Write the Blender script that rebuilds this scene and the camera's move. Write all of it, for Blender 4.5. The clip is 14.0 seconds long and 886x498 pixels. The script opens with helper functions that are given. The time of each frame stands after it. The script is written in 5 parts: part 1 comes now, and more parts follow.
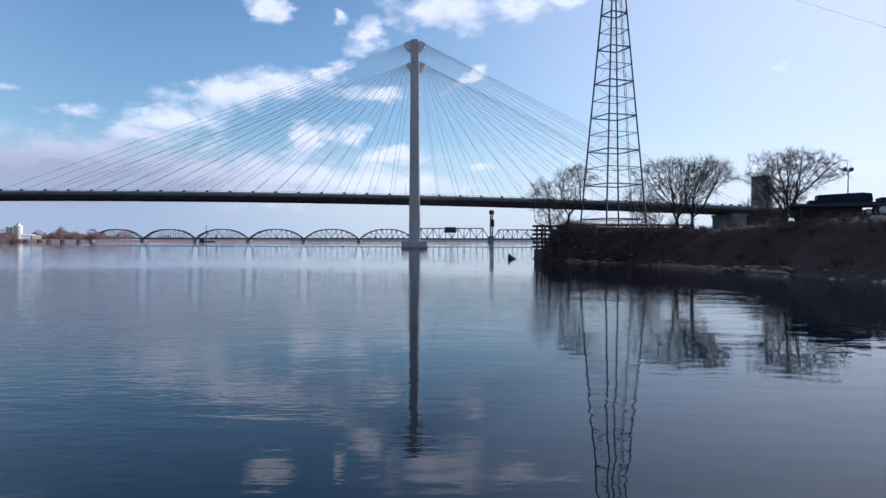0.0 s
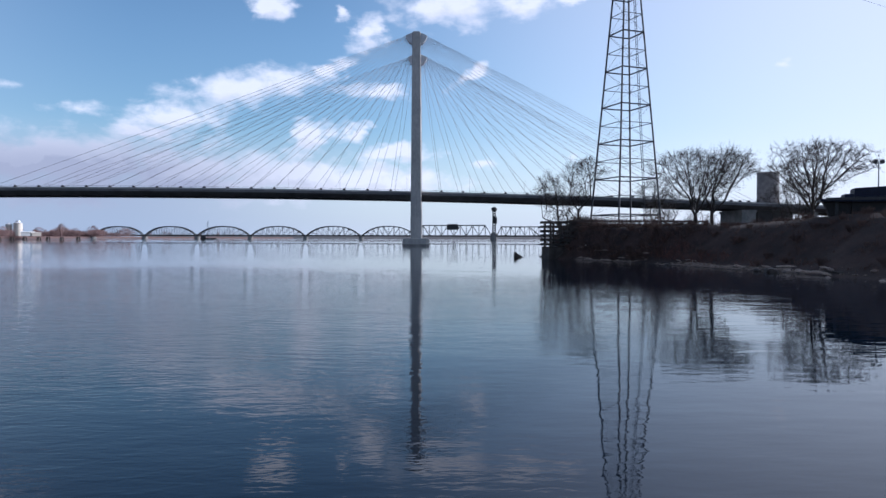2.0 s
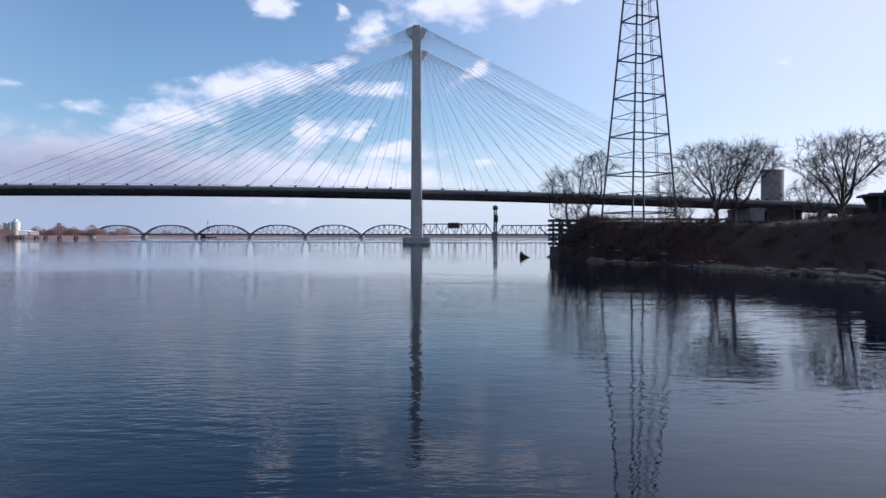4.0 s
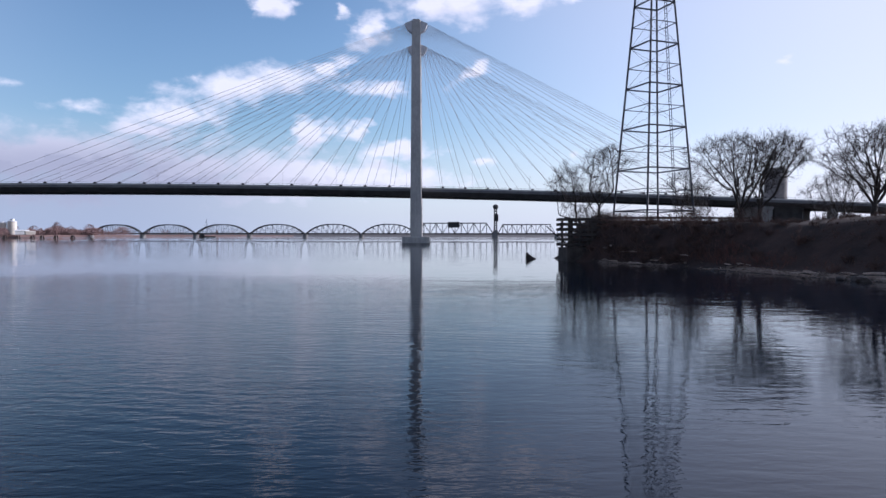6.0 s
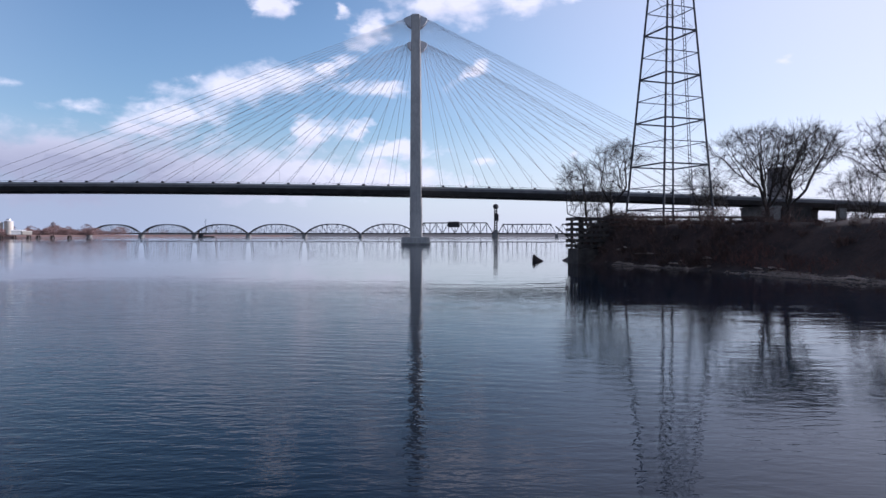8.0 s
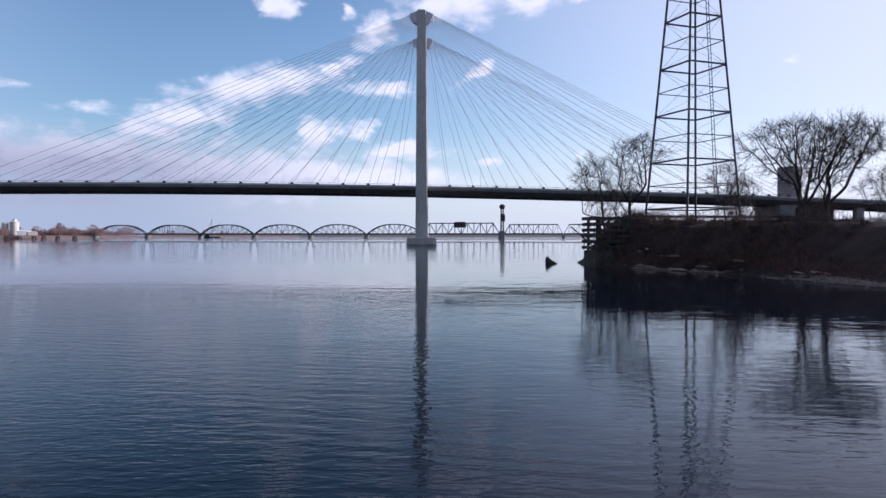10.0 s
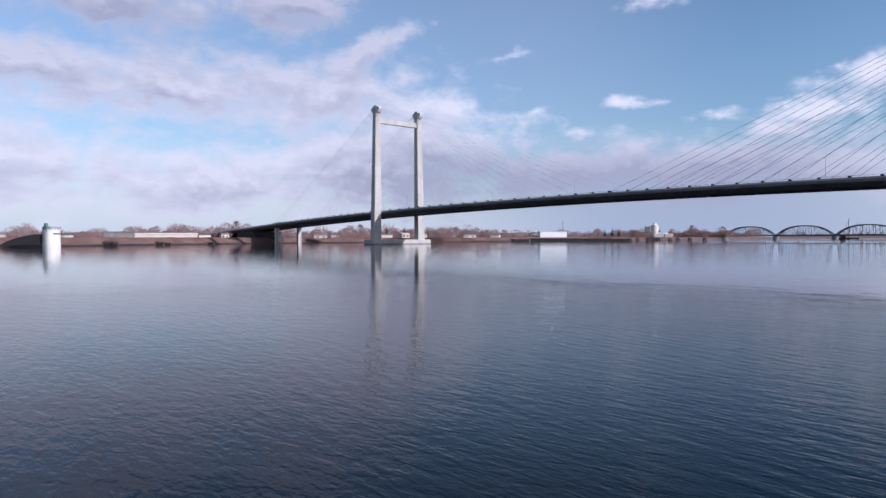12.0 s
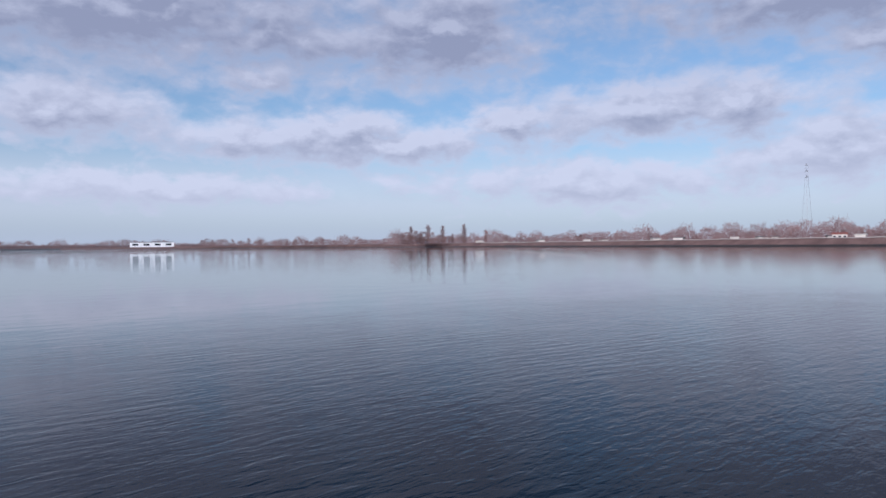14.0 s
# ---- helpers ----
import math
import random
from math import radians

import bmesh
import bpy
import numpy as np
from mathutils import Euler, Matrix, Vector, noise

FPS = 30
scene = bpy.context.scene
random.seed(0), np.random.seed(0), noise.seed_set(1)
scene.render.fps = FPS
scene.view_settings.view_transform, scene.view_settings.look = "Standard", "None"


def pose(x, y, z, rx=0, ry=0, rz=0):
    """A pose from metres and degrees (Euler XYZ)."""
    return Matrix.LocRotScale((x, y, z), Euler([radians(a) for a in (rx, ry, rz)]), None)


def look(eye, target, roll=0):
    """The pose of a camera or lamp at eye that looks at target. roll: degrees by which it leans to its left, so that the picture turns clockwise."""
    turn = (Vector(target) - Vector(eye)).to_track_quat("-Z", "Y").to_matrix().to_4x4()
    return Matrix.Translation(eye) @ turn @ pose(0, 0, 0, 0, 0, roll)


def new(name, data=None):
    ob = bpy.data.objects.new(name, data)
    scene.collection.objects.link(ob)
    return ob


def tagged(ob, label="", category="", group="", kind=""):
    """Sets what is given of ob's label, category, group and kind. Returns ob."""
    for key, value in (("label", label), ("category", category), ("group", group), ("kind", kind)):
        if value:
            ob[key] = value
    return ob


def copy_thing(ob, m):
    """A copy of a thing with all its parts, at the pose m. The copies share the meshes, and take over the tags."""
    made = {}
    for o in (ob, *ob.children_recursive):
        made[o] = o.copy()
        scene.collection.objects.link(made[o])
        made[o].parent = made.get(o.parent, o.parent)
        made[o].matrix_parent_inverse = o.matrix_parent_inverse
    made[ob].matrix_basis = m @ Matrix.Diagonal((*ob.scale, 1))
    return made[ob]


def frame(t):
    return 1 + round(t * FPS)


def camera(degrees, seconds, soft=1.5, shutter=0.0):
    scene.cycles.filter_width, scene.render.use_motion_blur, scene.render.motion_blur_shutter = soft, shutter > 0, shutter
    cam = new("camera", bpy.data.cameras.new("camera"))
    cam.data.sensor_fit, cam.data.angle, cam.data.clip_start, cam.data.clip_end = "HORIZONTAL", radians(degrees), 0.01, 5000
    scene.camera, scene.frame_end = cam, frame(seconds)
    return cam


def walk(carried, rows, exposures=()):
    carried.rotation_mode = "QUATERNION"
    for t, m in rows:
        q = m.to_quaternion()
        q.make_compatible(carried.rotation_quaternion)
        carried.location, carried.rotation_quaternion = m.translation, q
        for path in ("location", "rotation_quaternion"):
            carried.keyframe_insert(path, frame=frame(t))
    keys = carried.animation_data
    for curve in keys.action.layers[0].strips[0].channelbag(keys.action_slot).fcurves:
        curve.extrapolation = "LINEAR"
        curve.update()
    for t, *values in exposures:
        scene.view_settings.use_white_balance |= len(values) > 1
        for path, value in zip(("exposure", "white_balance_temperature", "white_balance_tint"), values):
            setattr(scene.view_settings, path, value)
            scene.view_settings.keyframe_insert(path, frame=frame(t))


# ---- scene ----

# ---------------------------------------------------------------- camera
cam = camera(66.4, 14.0)
PATH = [
    (0.0, 3.59, -244.07, 2.67, -1.57, -0.67, 0.15),
    (0.5, 3.63, -242.77, 2.67, -1.51, -0.75, 0.15),
    (1.0, 3.67, -241.43, 2.67, -1.45, -0.82, 0.15),
    (1.5, 3.71, -240.07, 2.68, -1.40, -0.87, 0.15),
    (2.0, 3.74, -238.69, 2.69, -1.38, -0.92, 0.14),
    (2.5, 3.76, -237.28, 2.71, -1.34, -0.96, 0.13),
    (3.0, 3.78, -235.87, 2.73, -1.32, -0.99, 0.12),
    (5.5, 3.80, -228.75, 2.86, -1.31, -1.09, 0.07),
    (6.5, 3.80, -225.97, 2.91, -1.32, -1.12, 0.05),
    (7.5, 3.78, -223.29, 2.97, -1.33, -1.13, 0.04),
    (9.5, 3.76, -218.35, 3.05, -1.31, -1.11, 0.02),
    (10.0, 3.76, -217.23, 3.06, -0.81, -1.10, 0.0),
    (10.2, 3.76, -216.80, 3.06, 0.62, -1.08, -0.05),
    (10.5, 3.76, -216.17, 3.07, 6.19, -1.05, -0.12),
    (11.0, 3.76, -215.17, 3.07, 19.22, -1.03, -0.18),
    (11.5, 3.77, -214.23, 3.07, 34.14, -0.93, -0.19),
    (12.0, 3.78, -213.37, 3.06, 49.02, -0.88, -0.21),
    (12.5, 3.79, -212.58, 3.04, 64.14, -0.84, -0.26),
    (13.0, 3.81, -211.86, 3.02, 79.22, -0.76, -0.43),
    (13.3, 3.82, -211.45, 3.00, 89.20, -0.70, -0.62),
    (13.5, 3.84, -211.23, 2.99, 97.76, -0.63, -0.74),
    (13.7, 3.85, -211.00, 2.97, 111.38, -0.53, -0.74),
    (13.8, 3.86, -210.90, 2.97, 119.73, -0.47, -0.72),
    (13.9, 3.86, -210.79, 2.96, 128.24, -0.42, -0.69),
    (14.0, 3.87, -210.69, 2.95, 134.81, -0.38, -0.66),
]
walk(cam, [(t, pose(x, y, z, 90 + pitch, -lean, yaw)) for t, x, y, z, yaw, pitch, lean in PATH],
     exposures=((0.0, 0.24, 5400, 15), (3.0, 0.25, 5460, 17), (5.5, 0.25, 5620, 21), (10.2, 0.25, 5640, 22), (12.5, 0.03, 5600, 21), (14.0, -0.22, 5400, 18)))

# ---------------------------------------------------------------- sky and sun
SUN_AZ, SUN_EL = 71.0, 24.0          # degrees clockwise from +y, degrees up


def node_math(nt, op, a, b=None, c=None, clamp=False):
    n = nt.nodes.new("ShaderNodeMath")
    n.operation, n.use_clamp = op, clamp
    for k, v in enumerate((a, b, c)):
        if v is None:
            continue
        if isinstance(v, (int, float)):
            n.inputs[k].default_value = v
        else:
            nt.links.new(v, n.inputs[k])
    return n.outputs[0]


def node_noise(nt, vec, scale, detail=6.0, rough=0.55, distortion=0.0):
    n = nt.nodes.new("ShaderNodeTexNoise")
    n.inputs["Scale"].default_value, n.inputs["Detail"].default_value = scale, detail
    n.inputs["Roughness"].default_value, n.inputs["Distortion"].default_value = rough, distortion
    nt.links.new(vec, n.inputs["Vector"])
    return n.outputs["Fac"]


def node_mix(nt, fac, a, b):
    n = nt.nodes.new("ShaderNodeMix")
    n.data_type = "RGBA"
    for sock, v in ((n.inputs[0], fac), (n.inputs[6], a), (n.inputs[7], b)):
        if isinstance(v, (int, float)):
            sock.default_value = v
        elif isinstance(v, tuple):
            sock.default_value = (*v, 1.0)
        else:
            nt.links.new(v, sock)
    return n.outputs[2]


def node_range(nt, v, a, b, lo=0.0, hi=1.0, smooth=True):
    n = nt.nodes.new("ShaderNodeMapRange")
    n.interpolation_type = "SMOOTHSTEP" if smooth else "LINEAR"
    nt.links.new(v, n.inputs[0])
    for k, x in zip((1, 2, 3, 4), (a, b, lo, hi)):
        n.inputs[k].default_value = x
    return n.outputs[0]


# clouds: azimuth (leftwards from +y), elevation, half width, half height, tilt, in degrees
PUFFS_AHEAD = [
    (-1.8, 18.7, 4.6, 1.35, 0), (-7.7, 18.7, 2.7, 0.9, 0), (-12.2, 19.2, 2.2, 0.5, 0), (5.1, 16.7, 1.7, 1.2, -35), (6.9, 18.1, 1.1, 0.6, 0),
    (12.7, 18.3, 1.6, 0.9, 0), (14.5, 11.9, 5.0, 1.4, -7), (20.2, 9.5, 3.1, 1.1, -8), (22.5, 8.2, 2.5, 0.6, 0), (7.9, 13.8, 1.6, 0.7, -25),
    (4.1, 12.2, 2.6, 0.65, 0), (9.7, 8.5, 2.5, 1.1, -25), (6.0, 8.9, 1.4, 0.7, -20), (2.5, 7.1, 3.6, 0.7, 0), (-3.7, 13.4, 1.6, 0.65, -25),
]
WISPS_AHEAD = [
    (18.5, 12.5, 0.9, 0.4, 0), (26.8, 9.6, 2.0, 0.5, 0), (-4.9, 6.3, 1.8, 0.45, 0), (-12.4, 6.8, 1.1, 0.4, 0), (-28.0, 12.9, 0.8, 0.3, 0),
    (-33.6, 4.8, 1.9, 0.5, 0), (-23.3, 6.7, 1.4, 0.7, 0), (37.8, 8.6, 3.4, 0.8, 0), (40.9, 10.6, 1.1, 0.6, 0), (33.4, 10.9, 2.1, 0.5, 0),
    (43.7, 14.8, 2.0, 0.5, -10), (31.3, 18.5, 2.0, 0.8, 0),
]
LOW_BANK = [
    (28.8, 5.3, 6.4, 1.7, 0), (19.2, 5.2, 7.1, 1.6, 0), (10.9, 5.0, 7.3, 1.3, 0), (4.3, 4.7, 5.2, 0.9, 0), (39.5, 5.4, 7.4, 1.4, 0),
    (50.3, 7.6, 4.6, 3.4, 0), (57.2, 5.8, 7.0, 2.8, 0), (68.1, 4.4, 9.4, 2.0, 0), (81.9, 5.3, 9.9, 2.4, 0), (93.4, 6.4, 9.0, 2.5, 0),
    (121.7, 4.9, 17.0, 1.6, 0), (104.6, 6.6, 7.0, 2.2, 0), (158.8, 4.6, 14.0, 1.3, 0),
]
CLOUDS_BESIDE = [
    (80.9, 12.9, 7.4, 1.8, 0), (70.9, 11.6, 10.7, 2.3, 0), (59.5, 11.6, 6.6, 2.4, 0), (75.1, 17.9, 6.2, 2.1, 0), (61.9, 18.7, 4.5, 1.8, 0),
    (95.6, 15.7, 2.4, 1.6, 0), (55.0, 15.6, 3.2, 1.0, -25), (89.8, 14.1, 2.5, 0.7, 0), (105.5, 18.2, 13.5, 3.7, 0), (102.0, 14.2, 4.2, 2.2, 0),
]
CLOUDS_BEHIND = [
    (159.0, 17.6, 19.0, 4.3, 0), (135.0, 17.4, 9.0, 4.4, 0), (163.3, 10.4, 7.4, 2.3, 0), (149.4, 8.5, 14.5, 2.0, 0), (138.7, 8.2, 9.0, 1.5, 0),
    (142.0, 9.8, 3.8, 1.4, 0), (150.0, 13.2, 2.7, 1.1, 0), (117.7, 10.6, 10.4, 2.5, 0), (111.4, 10.7, 4.8, 2.3, 0), (128.9, 10.2, 3.5, 1.4, 0),
]


def build_world():
    world = bpy.data.worlds.new("sky")
    scene.world = world
    world.use_nodes = True
    nt = world.node_tree
    nt.nodes.clear()
    out, back = nt.nodes.new("ShaderNodeOutputWorld"), nt.nodes.new("ShaderNodeBackground")
    nt.links.new(back.outputs[0], out.inputs[0])
    sky = nt.nodes.new("ShaderNodeTexSky")
    sky.sky_type, sky.sun_disc = "NISHITA", False
    sky.sun_elevation, sky.sun_rotation = radians(SUN_EL), radians(SUN_AZ)
    sky.air_density, sky.dust_density, sky.ozone_density = 1.0, 1.1, 1.4
    co = nt.nodes.new("ShaderNodeTexCoord").outputs["Generated"]
    sep = nt.nodes.new("ShaderNodeSeparateXYZ")
    nt.links.new(co, sep.inputs[0])
    x, y, z = sep.outputs
    az = node_math(nt, "MULTIPLY", node_math(nt, "ARCTAN2", node_math(nt, "MULTIPLY", x, -1.0), y), 57.2958)
    el = node_math(nt, "MULTIPLY", node_math(nt, "ARCSINE", z), 57.2958)
    plain = nt.nodes.new("ShaderNodeCombineXYZ")
    nt.links.new(az, plain.inputs[0])
    nt.links.new(el, plain.inputs[1])
    far = node_range(nt, az, 25.0, 110.0)

    def vector(op, a, b):
        n = nt.nodes.new("ShaderNodeVectorMath")
        n.operation = op
        nt.links.new(a, n.inputs[0])
        if isinstance(b, tuple):
            n.inputs[1].default_value = b
        else:
            nt.links.new(b, n.inputs[1])
        return n.outputs["Vector"]

    def follow(value, place):
        """The same place, worked out after a value, which keeps few values waiting at a time."""
        n = nt.nodes.new("ShaderNodeVectorMath")
        n.operation = "MULTIPLY_ADD"
        nt.links.new(value, n.inputs[0])
        n.inputs[1].default_value = (1e-7, 1e-7, 0.0)
        nt.links.new(place, n.inputs[2])
        return n.outputs["Vector"]

    def density(rise, start):
        """How thick the cloud is at a place that lies so many degrees higher."""
        here = vector("ADD", start, (0.25 * rise, rise, 0.0))
        flat = vector("MULTIPLY", here, (1.0, 1.7, 1.0))
        tear = nt.nodes.new("ShaderNodeTexNoise")
        tear.inputs["Scale"].default_value, tear.inputs["Detail"].default_value, tear.inputs["Roughness"].default_value = 0.42, 4.0, 0.55
        nt.links.new(flat, tear.inputs["Vector"])
        torn = vector("ADD", here, vector("MULTIPLY", vector("SUBTRACT", tear.outputs["Color"], (0.5, 0.5, 0.5)), (5.0, 2.0, 0.0)))
        near = None
        groups = ((PUFFS_AHEAD, 1.15, 0.85, 0.15), (WISPS_AHEAD, 1.35, 0.55, 0.62), (LOW_BANK, 1.50, 0.80, 0.08), (CLOUDS_BESIDE, 1.32, 0.85, 0.06), (CLOUDS_BEHIND, 1.25, 0.9, 0.0))
        for k, (a, e, w, h, tilt, wide, fall, thin) in enumerate((*row, *rest) for rows, *rest in groups for row in rows):
            if k and k % 6 == 0:
                torn = follow(near, torn)
            mp = nt.nodes.new("ShaderNodeMapping")
            mp.vector_type = "TEXTURE"
            mp.inputs["Location"].default_value = (a, e, 0)
            mp.inputs["Rotation"].default_value = (0, 0, radians(tilt))
            mp.inputs["Scale"].default_value = (w * wide / fall, h * wide / fall, 1)
            nt.links.new(torn, mp.inputs[0])
            ln = nt.nodes.new("ShaderNodeVectorMath")
            ln.operation = "LENGTH"
            nt.links.new(mp.outputs[0], ln.inputs[0])
            reach = node_math(nt, "ADD", ln.outputs["Value"], thin)
            near = reach if near is None else node_math(nt, "SMOOTH_MIN", near, reach, 0.4)
        shape = node_math(nt, "SUBTRACT", 1.0, node_math(nt, "MINIMUM", near, 2.4))
        over = node_math(nt, "MULTIPLY_ADD", node_range(nt, el, 34.0, 50.0), 0.35, -1.3)       # scattered cloud overhead
        shape = node_math(nt, "MAXIMUM", shape, over)
        big = node_noise(nt, flat, 0.10, 3.0, 0.5)
        fine = node_noise(nt, flat, 0.34, 7.0, 0.56, 0.2)
        strength = node_math(nt, "MULTIPLY_ADD", far, -0.5, 2.6)                                # smoother cloud away from the sun
        ragged = node_math(nt, "ADD", node_math(nt, "MULTIPLY_ADD", big, 1.3, -0.65), node_math(nt, "MULTIPLY", strength, node_math(nt, "ADD", fine, -0.5)))
        return node_math(nt, "MULTIPLY_ADD", shape, 1.2, node_math(nt, "MULTIPLY", ragged, 0.75))

    dens = density(0.0, plain.outputs[0])
    above = density(1.1, follow(dens, plain.outputs[0]))
    cover = node_math(nt, "MULTIPLY", node_range(nt, dens, -0.22, 0.80), 0.95)
    veil = node_math(nt, "MULTIPLY", node_math(nt, "MULTIPLY", node_range(nt, el, 9.5, 5.0), node_range(nt, el, 1.0, 3.5)), node_math(nt, "MULTIPLY_ADD", far, 0.30, 0.25))
    cover = node_math(nt, "MAXIMUM", cover, veil)
    # bright rims and tops, grey hearts and undersides; greyer away from the sun
    top = node_math(nt, "MULTIPLY_ADD", node_math(nt, "SUBTRACT", dens, above), 1.5, 0.30, clamp=True)
    thick = node_range(nt, dens, 0.15, 1.25)
    heart = node_math(nt, "MULTIPLY", node_math(nt, "MULTIPLY", node_math(nt, "MULTIPLY_ADD", thick, 0.65, 0.2), node_math(nt, "SUBTRACT", 1.2, top)), node_math(nt, "MULTIPLY_ADD", far, 0.40, 0.50))
    bank = node_math(nt, "MULTIPLY", node_range(nt, el, 10.0, 5.0), node_math(nt, "MULTIPLY", node_range(nt, az, 4.0, 26.0, 0.0, 0.85), node_range(nt, az, 64.0, 44.0)))
    high = node_math(nt, "MULTIPLY", node_range(nt, el, 9.0, 17.0), node_range(nt, az, 38.0, 62.0, 0.0, 0.38))       # grey bellies of the nearer cloud
    dull = node_math(nt, "MULTIPLY", node_range(nt, az, 43.0, 56.0, 0.0, 0.18), node_range(nt, az, 106.0, 90.0))          # greyer cloud over the far bank
    heart = node_math(nt, "ADD", heart, node_math(nt, "ADD", bank, node_math(nt, "ADD", high, dull)), clamp=True)
    pale = node_math(nt, "MULTIPLY", node_range(nt, el, 8.5, 5.0), node_range(nt, az, 64.0, 92.0, 0.0, 0.4))           # thin distant bank
    heart = node_math(nt, "MULTIPLY", heart, node_math(nt, "SUBTRACT", 1.0, pale))
    cloud = node_mix(nt, heart, CLOUD_LIT, CLOUD_GREY)
    deep = node_range(nt, el, 15.0, 44.0, 1.0, 0.42)
    tint = node_mix(nt, deep, (0.0, 0.0, 0.0), SKY_TINT)
    base = vector("MULTIPLY", sky.outputs[0], tint)
    haze = node_math(nt, "MULTIPLY", node_range(nt, el, 6.5, 0.0, 0.0, 1.0), 0.8)
    haze = node_math(nt, "MAXIMUM", haze, node_math(nt, "MULTIPLY", node_range(nt, az, 22.0, 42.0, 0.0, 0.15), node_range(nt, el, 34.0, 20.0)))     # thin high haze away from the sun
    clear = node_mix(nt, haze, base, CLOUD_HAZE)
    shade = node_math(nt, "MULTIPLY", node_range(nt, el, 9.0, 4.0), node_math(nt, "MULTIPLY", node_range(nt, az, 0.0, 26.0, 0.0, 0.85), node_range(nt, az, 54.0, 32.0)))
    clear = node_mix(nt, shade, clear, (3.35, 3.95, 4.75))       # duller air under the far cloud
    # pale glow of thin haze round the sun
    toward = nt.nodes.new("ShaderNodeVectorMath")
    toward.operation = "DOT_PRODUCT"
    nt.links.new(co, toward.inputs[0])
    toward.inputs[1].default_value = (math.sin(radians(SUN_AZ)) * math.cos(radians(SUN_EL)), math.cos(radians(SUN_AZ)) * math.cos(radians(SUN_EL)), math.sin(radians(SUN_EL)))
    glow = node_math(nt, "MULTIPLY", node_range(nt, toward.outputs["Value"], 0.25, 0.95), 0.82)
    clear = node_mix(nt, glow, clear, (7.1, 7.05, 7.35))
    nt.links.new(node_mix(nt, cover, clear, cloud), back.inputs[0])
    back.inputs[1].default_value = 0.10


CLOUD_LIT, CLOUD_GREY, CLOUD_HAZE = (8.2, 8.05, 8.1), (3.7, 3.8, 4.45), (6.2, 6.65, 7.1)
SKY_TINT = (1.05, 1.18, 1.15)
build_world()

sun = new("sun", bpy.data.lights.new("sun", "SUN"))
sun.data.energy, sun.data.angle, sun.data.color = 5.0, radians(0.6), (1.0, 0.93, 0.84)
sun.matrix_world = look((0, 0, 0), (-math.sin(radians(SUN_AZ)) * math.cos(radians(SUN_EL)),
                                    -math.cos(radians(SUN_AZ)) * math.cos(radians(SUN_EL)), -math.sin(radians(SUN_EL))))


# ---------------------------------------------------------------- materials
def material(name, dark, light, scale=1.0, rough=0.8, bump=0.0, metal=0.0, stretch=(1, 1, 1), fine=8.0, random_amount=0.0, spec=0.5):
    """Two scales of variation between a dark and a light colour; scale in cells a metre."""
    m = bpy.data.materials.new(name)
    m.use_nodes = True
    nt = m.node_tree
    bsdf = nt.nodes["Principled BSDF"]
    co = nt.nodes.new("ShaderNodeTexCoord").outputs["Object"]
    mp = nt.nodes.new("ShaderNodeMapping")
    mp.inputs["Scale"].default_value = stretch
    nt.links.new(co, mp.inputs[0])
    a = node_noise(nt, mp.outputs[0], scale, 5.0)
    b = node_noise(nt, mp.outputs[0], scale * fine, 4.0)
    f = node_math(nt, "ADD", node_math(nt, "MULTIPLY", a, 0.6), node_math(nt, "MULTIPLY", b, 0.4))
    f = node_range(nt, f, 0.32, 0.68)
    if random_amount:
        info = nt.nodes.new("ShaderNodeObjectInfo").outputs["Random"]
        f = node_math(nt, "ADD", f, node_math(nt, "MULTIPLY_ADD", info, 2 * random_amount, -random_amount), clamp=True)
    nt.links.new(node_mix(nt, f, dark, light), bsdf.inputs["Base Color"])
    bsdf.inputs["Metallic"].default_value = metal
    bsdf.inputs["Specular IOR Level"].default_value = spec
    nt.links.new(node_range(nt, b, 0.3, 0.7, max(rough - 0.12, 0.02), min(rough + 0.1, 1.0)), bsdf.inputs["Roughness"])
    if bump:
        bn = nt.nodes.new("ShaderNodeBump")
        bn.inputs["Strength"].default_value, bn.inputs["Distance"].default_value = 0.6, bump
        nt.links.new(b, bn.inputs["Height"])
        nt.links.new(bn.outputs[0], bsdf.inputs["Normal"])
    return m


